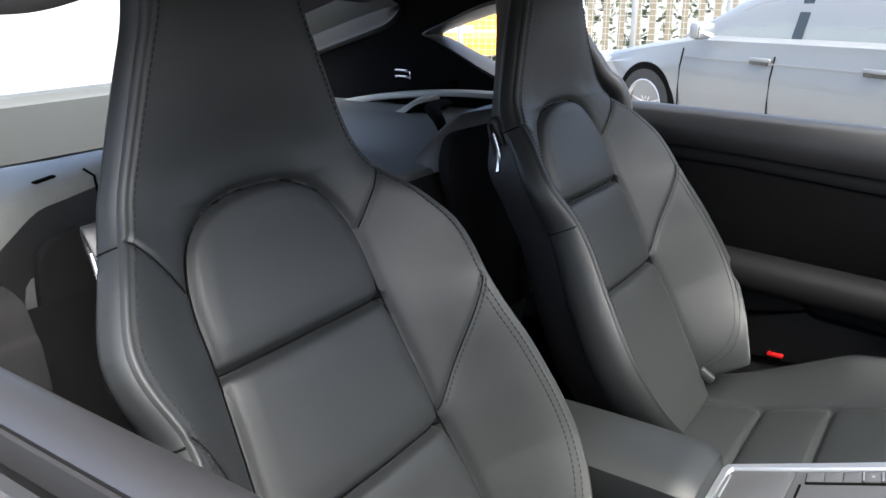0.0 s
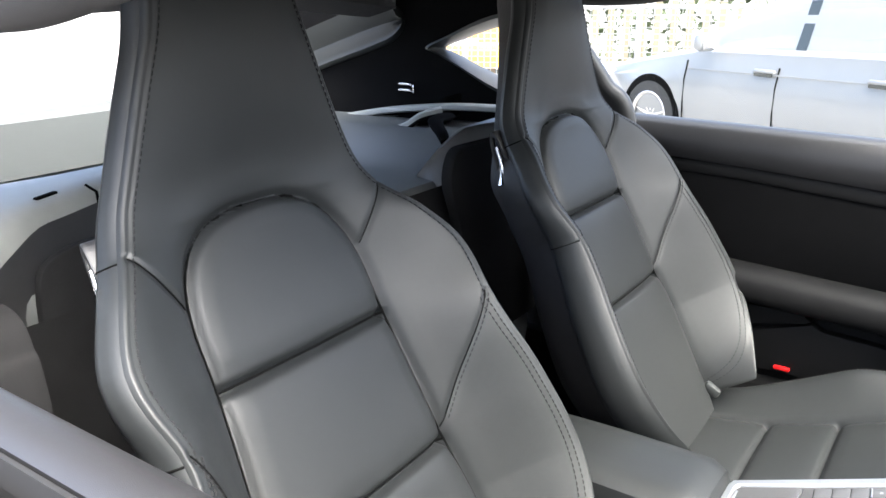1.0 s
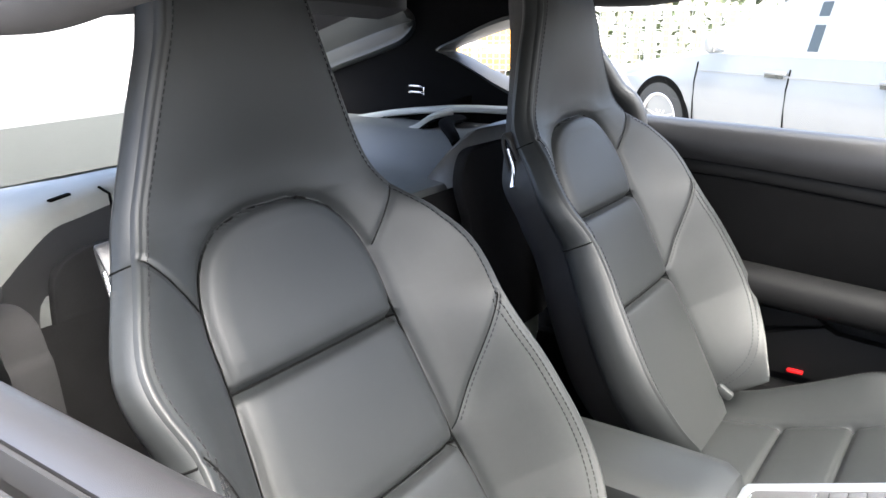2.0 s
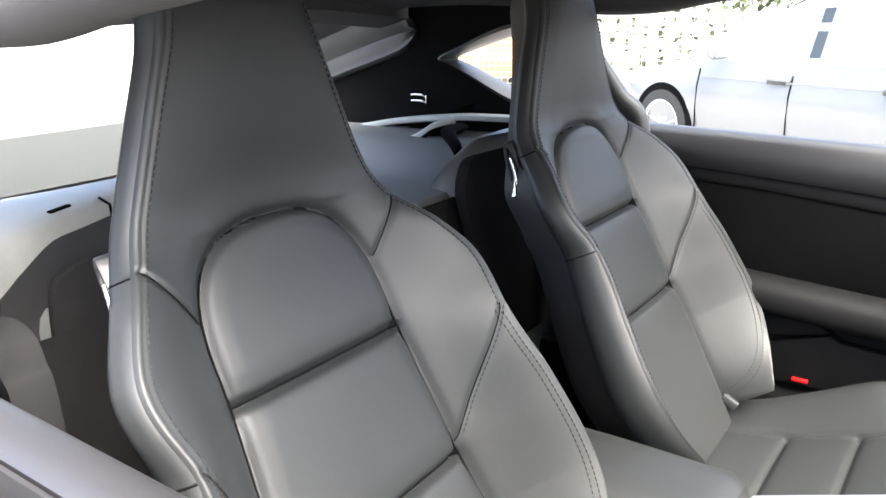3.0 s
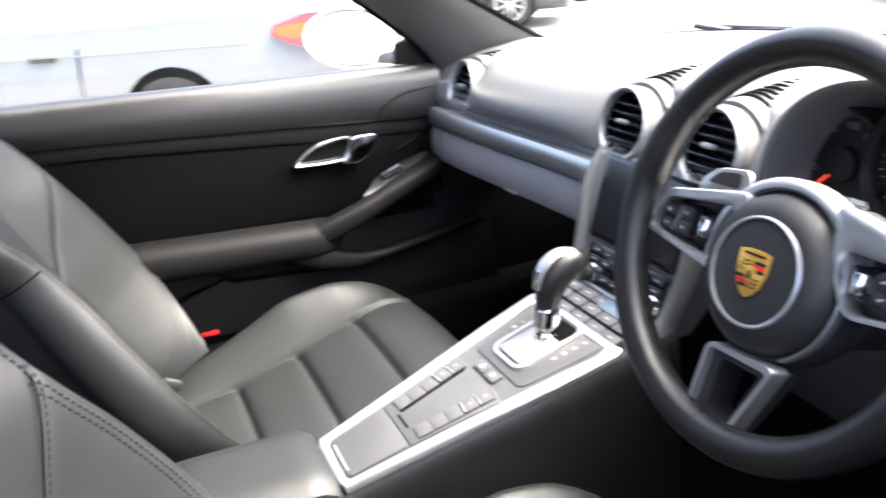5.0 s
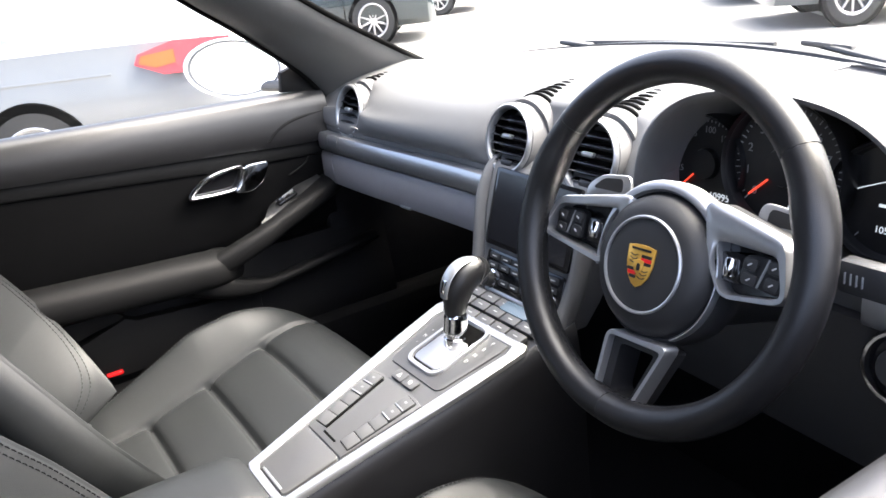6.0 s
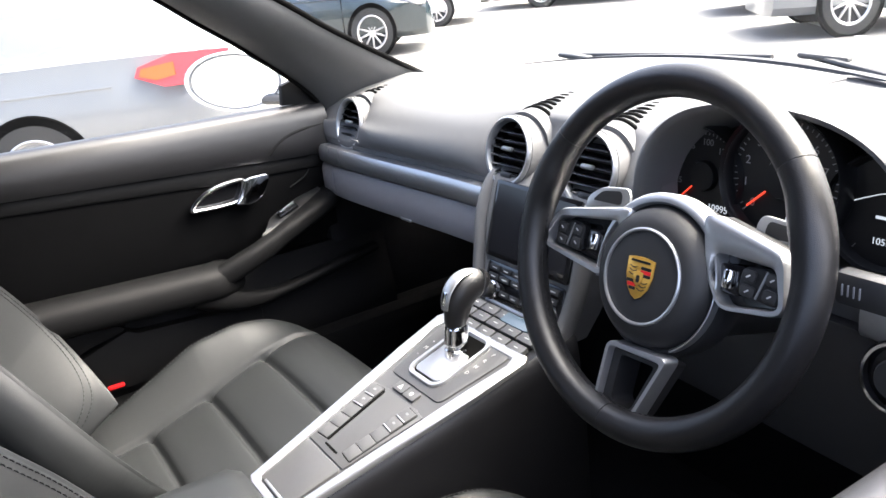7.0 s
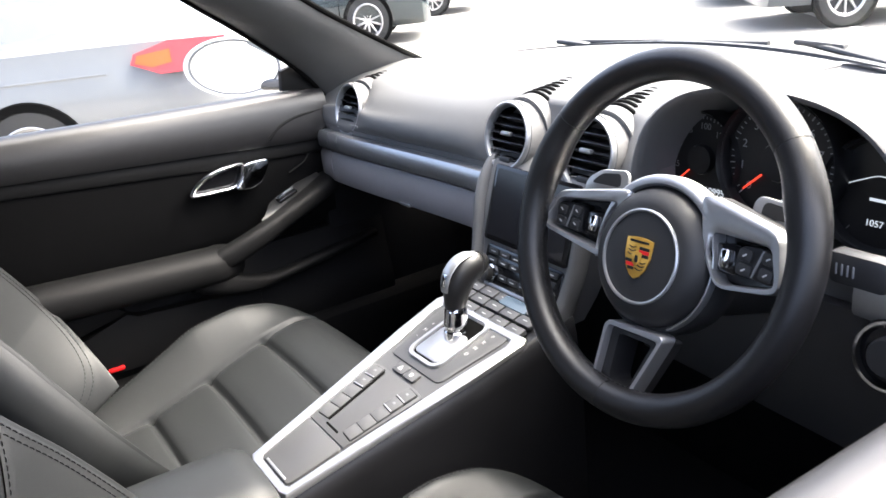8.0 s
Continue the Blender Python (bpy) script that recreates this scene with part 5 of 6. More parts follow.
for i, s in enumerate("PRND"):
    part("gate_letter", text_mesh(s, 0.0085, CONM @ Matrix.Translation((0.053 + 0.002 * (1 - i), 0.344 - 0.0148 * i, 0.0045))), MARK, gate)
for i, s in enumerate("+M-"):
    part("gate_letter", text_mesh(s, 0.0085, CONM @ Matrix.Translation((-0.056, 0.314 - 0.0148 * i, 0.0045))), MARK, gate)
# selector lever
sel = thing("gear_selector", Matrix.Translation(con(-0.002, 0.674)) @ Matrix.Scale(0.88, 4), "black leather and chrome automatic gear selector", "gear selector")
part("shaft", lathe([(0.0185, 0.0), (0.0185, 0.012), (0.0165, 0.014), (0.0165, 0.020), (0.0195, 0.022), (0.0200, 0.028), (0.0190, 0.030), (0.0195, 0.046), (0.0180, 0.054), (0.012, 0.060)], 28, pose(0, 0, 0, -8, 0, 0)), CHROME, sel, "chrome selector shaft", local=True)
path = smoothed([(0, 0.004, 0.048), (0, 0.008, 0.066), (0, 0.014, 0.086), (0, 0.025, 0.104), (0, 0.042, 0.113), (0, 0.058, 0.110), (0, 0.066, 0.100)], 8)
part("grip", sweep(path, lambda t: 0.0150 + 0.0080 * math.sin(math.pi * min(1, t * 0.9)) - 0.010 * max(0, t - 0.85) * 6.6, lambda t: 0.0150 + 0.0110 * math.sin(math.pi * t * 0.85) - 0.012 * max(0, t - 0.85) * 6.6, up=(0, -1, 0.3), n=24), RIM, sel, "black leather grip", local=True)
cap = smoothed([(0, -0.0115, 0.086), (0, -0.0095, 0.100), (0, -0.0010, 0.118), (0, 0.0160, 0.1325), (0, 0.035, 0.1375), (0, 0.052, 0.1350)], 8)
part("grip_cap", sweep(cap, lambda t: 0.0070 + 0.0055 * math.sin(math.pi * (0.10 + 0.75 * t)), 0.0030, up=(0, -1, 0.6), n=18), SILVER, sel, "silver cap with release button", local=True)
part("release_button", rbox((0, 0, 0), (0.013, 0.006, 0.024), 0.003, pose(0, -0.0085, 0.104, -18, 0, 0)), CHROME, sel, "chrome release button", local=True)
# climate buttons where the console meets the stack
for j, t in enumerate((0.372, 0.393, 0.412)):
    for i in range(5):
        x = -0.072 + 0.036 * i
        b = part("button", cpl(rounded(0.033, 0.0165, 0.002, 2), -0.002, 0.006, 0.001, x, t), BUTTON, console)
        part("button_mark", cpl(rounded(0.009, 0.0013, 0.0004, 1), 0.0058, 0.0064, 0, x, t), MARK, b)
part("clock_display", cpl(rounded(0.06, 0.020, 0.003, 3), 0.0, 0.0075, 0.001, 0.03, 0.41), material("blue_grey_display", (0.08, 0.11, 0.14), 0.15, vary=0.05), console, "small blue-grey display")
# padded armrest behind
rest = thing("armrest", pose(0, 0.22, 0.42), "padded black leather centre armrest", "armrest")
rows = []
for i in range(21):
    y = 0.02 + 0.355 * i / 20
    e = math.sqrt(max(0.0, 1 - max(0, (y - 0.335) / 0.04) ** 2))
    w, z = 0.072 * (0.80 + 0.20 * e), 0.545 + 0.030 * e + 0.004 * math.sin(math.pi * i / 20) - 0.03 * (1 - e)
    rows.append([Vector((x, y, zz)) for x, zz in ((w, 0.515), (w + 0.004, 0.53), (w, z - 0.012), (w - 0.012, z - 0.002), (w * 0.5, z + 0.002), (0, z + 0.003), (-w * 0.5, z + 0.002), (-w + 0.012, z - 0.002), (-w, z - 0.012), (-w - 0.004, 0.53), (-w, 0.515))])
part("pad", solid(rows), LEATHER_SMOOTH, rest)
part("box", rbox((0, 0.195, 0.33), (0.138, 0.34, 0.38), 0.012), SOFT, rest)

# ---- rear fittings ----
bin_ = thing("side_bin", pose(-0.47, -0.5, 0.88), "moulded grey storage bin with a dark slot beside the rear shelf", "storage bin")
rail = smoothed(((-0.60, -0.80, 0.882), (-0.60, -0.768, 0.887), (-0.60, -0.642, 0.911), (-0.595, -0.533, 0.926), (-0.59, -0.431, 0.936), (-0.60, -0.335, 0.938), (-0.615, -0.24, 0.938)), 8)
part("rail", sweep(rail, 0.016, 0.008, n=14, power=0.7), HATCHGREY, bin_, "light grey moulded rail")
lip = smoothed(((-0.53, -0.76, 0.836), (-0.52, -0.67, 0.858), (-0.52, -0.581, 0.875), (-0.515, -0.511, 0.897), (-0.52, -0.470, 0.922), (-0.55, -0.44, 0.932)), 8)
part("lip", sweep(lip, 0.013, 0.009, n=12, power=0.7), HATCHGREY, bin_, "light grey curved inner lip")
part("lip_groove", sweep([p + Vector((0.014, 0.004, -0.008)) for p in lip], 0.004, 0.004, n=8), VENTBLACK, bin_)
# near-black sheet under the lip: the slot's inner shade as colour
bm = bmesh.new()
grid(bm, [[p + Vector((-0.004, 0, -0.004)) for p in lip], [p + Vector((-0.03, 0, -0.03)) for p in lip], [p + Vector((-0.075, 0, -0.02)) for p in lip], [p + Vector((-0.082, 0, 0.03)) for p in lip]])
part("slot", bm, VENTBLACK, bin_, "storage slot with its shade painted black")
# front panel: it turns back on itself to make the bowl's side and the finger recess
WALL = [(-0.66, -0.232, 0.943), (-0.55, -0.236, 0.946), (-0.45, -0.240, 0.950), (-0.36, -0.243, 0.948), (-0.322, -0.249, 0.938), (-0.300, -0.264, 0.915), (-0.298, -0.292, 0.880), (-0.315, -0.330, 0.845)]
line = smoothed(WALL, 8)
rows = []
for i, p in enumerate(line):
    d = line[min(i + 1, len(line) - 1)] - line[max(i - 1, 0)]
    out = Vector((-d.y, d.x, 0)).normalized() * -1
    if i < 4:
        out = Vector((0, 1, 0))
    back = 1 if i < 22 else max(0.12, 1 - (i - 22) / 12)
    rows.append([p - out * 0.05 * back + Vector((0, 0, 0.001)), p - out * 0.022 * back, p - out * 0.010 + Vector((0, 0, -0.003)), p - out * 0.003 + Vector((0, 0, -0.010)), p + Vector((0, 0, -0.025)), p + out * 0.004 + Vector((0, 0, -0.09)), p + out * 0.012 + Vector((0, 0, -0.20)), p + out * 0.012 + Vector((0, 0, -0.45))])
bm = bmesh.new()
grid(bm, rows)
part("bin_front", bm, GREYTRIM, bin_, sharp=60)
# a solid black bar stands in for the shade in the finger recess
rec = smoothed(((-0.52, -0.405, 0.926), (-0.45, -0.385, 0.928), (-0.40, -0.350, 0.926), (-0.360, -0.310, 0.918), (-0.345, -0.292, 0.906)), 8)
part("recess", sweep(rec, lambda t: 0.020 - 0.010 * t, 0.008, n=14), VENTBLACK, bin_, "black bar painted as the finger recess's shade")
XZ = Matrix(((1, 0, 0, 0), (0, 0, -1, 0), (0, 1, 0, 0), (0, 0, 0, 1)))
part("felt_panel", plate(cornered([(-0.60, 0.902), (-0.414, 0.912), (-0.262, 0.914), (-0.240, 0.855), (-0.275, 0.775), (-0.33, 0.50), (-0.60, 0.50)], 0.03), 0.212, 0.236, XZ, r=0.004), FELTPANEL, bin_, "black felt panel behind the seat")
ledge = thing("rear_ledge", pose(0.45, -0.42, 0.93), "smooth grey ledge with a narrow slot behind the driver's seat", "ledge")
top, front = [], []
for i in range(25):
    x = 0.26 + 0.40 * i / 24
    yf = table(x, [(0.26, -0.40), (0.30, -0.385), (0.352, -0.366), (0.414, -0.338), (0.448, -0.325), (0.503, -0.292), (0.532, -0.276), (0.58, -0.235), (0.66, -0.19)])
    drop = 0.022 * ease((x - 0.45) / 0.12)
    top.append([Vector((x, y, z)) for y, z in ((-0.86, 0.84), (-0.84, 0.862), (-0.80, 0.876), (-0.62, 0.914), (yf - 0.09, 0.944), (yf - 0.04, 0.949), (yf - 0.016, 0.946 - drop * 0.4), (yf - 0.004, 0.938 - drop), (yf, 0.926 - drop * 1.3))])
    front.append([Vector((x, yf + d, z - drop * 1.3)) for d, z in ((0.0, 0.926), (0.004, 0.90), (0.010, 0.80), (0.012, 0.55))])
bm = bmesh.new()
grid(bm, top)
# pale colour paints in the daylight falling on the ledge's top
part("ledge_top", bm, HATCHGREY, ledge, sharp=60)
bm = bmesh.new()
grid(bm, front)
# darker colour paints in the shade on the ledge's front
part("ledge_front", bm, SOFT, ledge, "front of the ledge, darkened as its shaded side", sharp=60)
part("slot", rbox((0.420, -0.366, 0.9475), (0.038, 0.007, 0.006), 0.0015, pose(0, 0, 0, 0, 0, 22)), VENTBLACK, ledge)
part("joint", sweep([(0.356, -0.382, 0.9475), (0.352, -0.366, 0.94), (0.352, -0.361, 0.90), (0.352, -0.355, 0.80)], 0.002, n=6), VENTBLACK, ledge)
part("felt_panel", plate(cornered([(0.28, 0.912), (0.46, 0.912), (0.497, 0.895), (0.503, 0.857), (0.506, 0.50), (0.28, 0.50)], 0.025), 0.262, 0.276, XZ, r=0.004), FELTPANEL, ledge, "black felt panel behind the seat")
hook = thing("coat_hook", pose(-0.60, -0.58, 0.967), "small chrome coat hook on the felt side wall", "hook")
for dz in (0.008, -0.006):
    b = sweep(smoothed([(-0.612, -0.61, 0.967 + dz), (-0.603, -0.595, 0.969 + dz), (-0.603, -0.57, 0.969 + dz), (-0.606, -0.555, 0.966 + dz)]), 0.0026, 0.0014, up=(1, 0, 0), n=8)
    part("bar", b, CHROME, hook)
part("link", rbox((-0.606, -0.556, 0.966), (0.006, 0.004, 0.018), 0.001), CHROME, hook)
for sx in (-1, 1):
    belt = thing("seat_belt", pose(sx * 0.62, -0.10, 0.3), "grey webbing seat belt hanging at the door post", "seat belt", "seat belts")
    if sx > 0:
        pts = smoothed(((0.640, -0.205, 0.905), (0.630, -0.165, 0.908), (0.624, -0.132, 0.914), (0.622, -0.110, 0.905), (0.622, -0.098, 0.882), (0.622, -0.086, 0.84), (0.625, -0.06, 0.60), (0.63, -0.02, 0.28)), 6)
    else:
        pts = smoothed(((-0.605, -0.185, 0.99), (-0.585, -0.165, 0.90), (-0.575, -0.135, 0.80), (-0.58, -0.10, 0.65), (-0.60, -0.06, 0.45), (-0.62, -0.02, 0.28)), 6)
    part("webbing", sweep(pts, 0.020, 0.0012, up=(0, 1, 1), n=8, power=0.6), BELT, belt)
    part("belt_guide", rbox((sx * 0.618, -0.205, 0.912 if sx > 0 else 1.0), (0.06, 0.04, 0.026), 0.008), HARD, belt)

# ---- outside of the windscreen ----
GLASS = bpy.data.materials.new("clear_glass")
GLASS.use_nodes = True
gn, gl = GLASS.node_tree.nodes, GLASS.node_tree.links
gt, gs, gm = gn.new("ShaderNodeBsdfTransparent"), gn.new("ShaderNodeBsdfGlossy"), gn.new("ShaderNodeMixShader")
gt.inputs[0].default_value, gs.inputs["Roughness"].default_value, gm.inputs[0].default_value = (0.78, 0.80, 0.79, 1), 0.02, 0.05
gl.new(gt.outputs[0], gm.inputs[1]), gl.new(gs.outputs[0], gm.inputs[2]), gl.new(gm.outputs[0], gn["Material Output"].inputs[0])
rows = []
for i in range(13):
    t = i / 12
    row = []
    for j in range(25):
        x = -0.66 + 1.32 * j / 24
        by, bz = screen_foot(x)
        row.append(Vector((x * (1 - 0.13 * t), by + 0.02 + (0.62 - by) * t, bz - 0.004 + (1.262 - bz) * t - 0.06 * t * (x / 0.66) ** 2 + 0.02 * math.sin(math.pi * t))))
    rows.append(row)
bm = bmesh.new()
grid(bm, rows)
ws = tagged(new("window_front", mesh_of("window_front", bm, GLASS)), "clear curved windscreen", "windscreen", kind="structure")
bm = bmesh.new()
low = [Vector((-0.757, y, belt_z(y) - 0.006)) for y in (-0.07 + 0.88 * i / 16 for i in range(17))]
high = smoothed([(-0.625, -0.20, 1.205), (-0.632, -0.03, 1.208), (-0.632, 0.12, 1.222), (-0.628, 0.30, 1.232), (-0.61, 0.44, 1.225), (-0.66, 0.62, 1.085), (-0.725, 0.80, 0.945)], 3)[:17]
high = [Vector(p) for p in high] + [Vector((-0.745, 0.81, 0.925))] * (17 - len(high))
grid(bm, [[a.lerp(b, t) + Vector((-0.012 * math.sin(math.pi * t), 0, 0)) for a, b in zip(low, high)] for t in (0, 0.25, 0.5, 0.75, 1)])
structure("window_side", bm, GLASS, "raised clear side window of the passenger door", "window")
bm = bmesh.new()
grid(bm, [[Vector((x, screen_foot(x)[0] + d, screen_foot(x)[1] + h)) for x in (-0.66 + 1.32 * j / 32 for j in range(33))] for d, h in ((0.004, -0.004), (0.006, 0.003), (0.030, 0.001), (0.05, -0.02))])
structure("trim_cowl", bm, HARD, "black windscreen foot seal", "seal")
COWL = material("grey_cowl_plastic", (0.05, 0.052, 0.055), 0.5, vary=0.1)
bm = bmesh.new()
grid(bm, [[Vector((x, screen_foot(x)[0] + d, screen_foot(x)[1] + h)) for x in (-0.66 + 1.32 * j / 32 for j in range(33))] for d, h in ((0.05, -0.012), (0.12, -0.015), (0.2, -0.05))])
structure("trim_scuttle", bm, COWL, "dark plastic scuttle panel ahead of the windscreen", "scuttle")
bm = bmesh.new()
grid(bm, [[Vector((x, 1.36 + 0.9 * t - 0.1 * (x / 0.7) ** 2, 0.93 - 0.03 * t - 0.22 * t * t - 0.06 * (x / 0.7) ** 4)) for x in (-0.85 + 1.7 * j / 24 for j in range(25))] for t in (i / 12 for i in range(13))])
structure("bonnet", bm, WHITE, "white painted bonnet", "bonnet")
for x0, x1 in ((-0.36, 0.06), (0.13, 0.55)):
    wp = thing("windscreen_wiper", pose(x0, 1.2, 0.97), "black windscreen wiper at rest", "wiper", "wipers")
    y0, z0 = screen_foot(x0)
    y1, z1 = screen_foot(x1)
    part("blade", sweep([(x0, y0 + 0.055, z0 + 0.006), ((x0 + x1) / 2, (y0 + y1) / 2 + 0.06, (z0 + z1) / 2 + 0.003), (x1, y1 + 0.06, z1 - 0.003)], 0.006, 0.005, n=8), HARD, wp)
    part("arm", rbox((x0 + 0.03, y0 + 0.05, z0 + 0.006), (0.08, 0.02, 0.010), 0.005, pose(0, 0, 0, 0, 4, 6)), COWL, wp)
# passenger's door mirror
mir = thing("door_mirror", pose(-0.86, 0.80, 0.90), "white door mirror with a bright reflecting glass", "mirror")
m = pose(-0.965, 0.750, 0.948, 90, 0, 40)
part("housing", lathe([(0.0, -0.085), (0.04, -0.075), (0.066, -0.05), (0.080, -0.015), (0.082, 0.004), (0.078, 0.010), (0.074, 0.004)], 36, m @ Matrix.Diagonal((1.62, 0.84, 1, 1))), WHITE, mir, "white mirror housing")
MIRROR = material("mirror_glass", (0.9, 0.9, 0.9), 0.02, 1.0, vary=0)
part("glass", plate([(0.076 * 1.62 * math.cos(a), 0.076 * 0.84 * math.sin(a)) for a in (2 * math.pi * q / 40 for q in range(40))], 0.0, 0.003, m), MIRROR, mir, "mirror glass")
part("seal", lathe([(0.0700, 0.0035), (0.0725, 0.006), (0.0745, 0.004)], 40, m @ Matrix.Diagonal((1.62, 0.84, 1, 1))), GREYTRIM, mir)
part("foot", sweep(smoothed([(-0.90, 0.80, 0.905), (-0.85, 0.83, 0.905), (-0.77, 0.87, 0.91)]), 0.030, 0.012, n=12), HARD, mir, "black mirror foot")

# ---- yard outside ----
ASPHALT = material("pale_asphalt", (0.17, 0.165, 0.155), 0.9, vary=0.2, scale=0.6, grain=0.6, grain_scale=60)
bm = bmesh.new()
grid(bm, [[Vector((x, y, GROUND)) for x in (-400, -60, -20, -8, 0, 8, 60, 400)] for y in (-400, -60, -20, 0, 20, 60, 400)])
structure("ground", bm, ASPHALT, "pale grey asphalt yard", "ground")
GREYCAR = material("silver_grey_car_paint", (0.20, 0.205, 0.21), 0.3, 0.3, vary=0.05, scale=4, coat=0.7)
DARKCAR = material("dark_teal_car_paint", (0.012, 0.022, 0.026), 0.2, vary=0.05, scale=4, coat=0.8)
ORANGE = material("orange_van_paint", (0.75, 0.30, 0.03), 0.35, vary=0.05, coat=0.4)
TYRE = material("black_tyre_rubber", (0.018, 0.018, 0.018), 0.8, vary=0.2, scale=20)
ALLOY = material("alloy_wheel", (0.55, 0.53, 0.52), 0.35, 0.8, vary=0.06)
TINT = material("dark_car_glass", (0.02, 0.025, 0.025), 0.05, vary=0, coat=0.5)
# the pale base colour paints in the sky's reflection on the panes
SKYGLASS = material("car_glass_painted_sky_sheen", (0.17, 0.185, 0.185), 0.06, vary=0.05, scale=1, coat=0.5)
REDLAMP = material("red_lamp_lens", (0.55, 0.05, 0.07), 0.15, vary=0.05, coat=0.6)
AMBER = material("amber_lamp_lens", (0.6, 0.10, 0.02), 0.15, vary=0.05, coat=0.6)
GALV = material("galvanised_steel", (0.26, 0.265, 0.27), 0.5, 0.5, vary=0.12, scale=3)


def car_wheel(car, x, y, z, r, sx):
    """Tyre and spoked rim facing sx."""
    m = Matrix.Translation((x, y, z)) @ pose(0, 0, 0, 0, 90 * sx, 0)
    w = part("wheel", lathe([(r * 0.66, -0.10), (r * 0.97, -0.10), (r, -0.07), (r, 0.06), (r * 0.97, 0.09), (r * 0.68, 0.10), (r * 0.64, 0.06), (r * 0.3, 0.02), (0, 0.02)], 40, m), TYRE, car, local=True)
    b = lathe([(r * 0.63, 0.08), (r * 0.69, 0.10), (r * 0.66, 0.105), (r * 0.60, 0.085)], 40, m)
    lathe([(0, 0.07), (r * 0.16, 0.07), (r * 0.18, 0.04)], 20, m, b)
    part("rim", b, ALLOY, w, "silver alloy rim", local=True)
    for k in range(10):
        b = rbox((r * 0.38, 0, 0.06), (r * 0.50, r * 0.085, 0.03), 0.008, seg=1)
        b.transform(m @ Matrix.Rotation(2 * math.pi * k / 10, 4, "Z"))
        part("spoke", b, ALLOY, w, local=True)


def estate_body(sec, half):
    """A body lofted from sections along y: each a list of (half width share, z)."""
    rows = []
    for y, k, pts in sec:
        ring = [Vector((half * k * a, y, z)) for a, z in pts] + [Vector((-half * k * a, y, z)) for a, z in pts[::-1]]
        rows.append(ring)
    return solid(rows)


def make_estate(m, label, paint, glass=TINT):
    """An estate car, its nose towards -y, about 4.5 m long."""
    car = thing("estate_car", m, label, "car")
    H = 0.90
    low = [(0.86, 0.22), (0.97, 0.30), (1.0, 0.50), (0.995, 0.68), (0.965, 0.80)]
    sec = []
    for y, k, top in ((-2.28, 0.70, 0.55), (-2.22, 0.86, 0.66), (-2.0, 0.97, 0.74), (-1.6, 1.0, 0.82), (-1.15, 1.0, 0.90), (-0.9, 1.0, 0.945), (0.0, 1.0, 0.965), (1.0, 1.0, 0.985), (1.9, 0.99, 1.0), (2.45, 0.96, 1.0), (2.82, 0.89, 0.98), (2.9, 0.80, 0.92)):
        pts = [(a, min(z, top - 0.10)) for a, z in low] + [(0.95, top - 0.04), (0.90, top - 0.005), (0.6, top + 0.015), (0.0001, top + 0.025)]
        sec.append((y, k, pts))
    body = part("body", estate_body(sec, H), paint, car, local=True)
    roof = []
    for y, k, z in ((-1.10, 0.86, 0.93), (-0.55, 0.78, 1.24), (-0.15, 0.73, 1.40), (0.5, 0.72, 1.44), (1.65, 0.71, 1.42), (2.2, 0.72, 1.34), (2.70, 0.80, 1.02)):
        base = 0.92
        roof.append((y, 1.0, [(0.90, base), (0.5 * (0.90 + k), base + (z - base) * 0.55), (k, z - 0.05 * (z - base > 0.2)), (k - 0.06, z), (0.0001, z + 0.02 * (z - base > 0.2))]))
    part("cabin", estate_body(roof, H), paint, car, local=True)
    # side windows as separate panes just proud of the cabin
    for sx in (-1, 1):
        def at(y, f):
            z = table(y, [(p[0], p[2][3][1]) for p in roof])
            kk = table(y, [(p[0], p[2][2][0]) for p in roof])
            a = 0.90 + (kk - 0.90) * f * 0.94
            return Vector((sx * (H * a + 0.006), y, 0.92 + (z - 0.05 - 0.92) * f))
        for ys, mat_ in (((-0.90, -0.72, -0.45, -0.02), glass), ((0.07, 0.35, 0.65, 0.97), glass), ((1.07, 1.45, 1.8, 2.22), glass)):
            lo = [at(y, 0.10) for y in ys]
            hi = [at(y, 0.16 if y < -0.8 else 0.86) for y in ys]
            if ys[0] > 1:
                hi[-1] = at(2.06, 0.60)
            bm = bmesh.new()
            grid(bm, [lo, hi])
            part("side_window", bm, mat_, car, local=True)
        part("window_trim", sweep([at(y, 0.06) for y in (-0.95, -0.4, 0.3, 1.0, 2.10)], 0.006, 0.010, n=6), CHROME if paint is DARKCAR else HARD, car, local=True)
        bm = bmesh.new()
        grid(bm, [[at(y, f) + Vector((sx * 0.004, 0, 0)) for y in (-0.02, 0.07)] for f in (0.08, 0.5, 0.88)])
        part("door_pillar", bm, TINT, car, local=True)
        for y in (-0.20, 0.75):
            h = part("door_handle", rbox((sx * (H - 0.002), y, 0.80), (0.03, 0.20, 0.030), 0.012), paint, car, local=True)
            part("handle_bowl", rbox((sx * (H + 0.001), y - 0.01, 0.785), (0.012, 0.17, 0.05), 0.02), TINT, h, local=True)
        for y in (-1.02, -0.09, 0.97):
            part("door_gap", sweep([(sx * H * 0.99, y, 0.30), (sx * (H + 0.001), y, 0.50), (sx * (H * 0.998), y, 0.68), (sx * H * 0.965, y, 0.83)], 0.006, 0.006, n=6), VENTBLACK, car, local=True)
        part("crease", sweep([(sx * H * 0.985, -1.0, 0.865 - 0.10), (sx * H * 0.995, 0.2, 0.78), (sx * H * 0.985, 2.1, 0.80)], 0.004, 0.008, n=6), paint, car, local=True)
        mi = part("mirror", rbox((sx * (H + 0.09), -0.72, 0.99), (0.20, 0.11, 0.14), 0.045), paint, car, local=True)
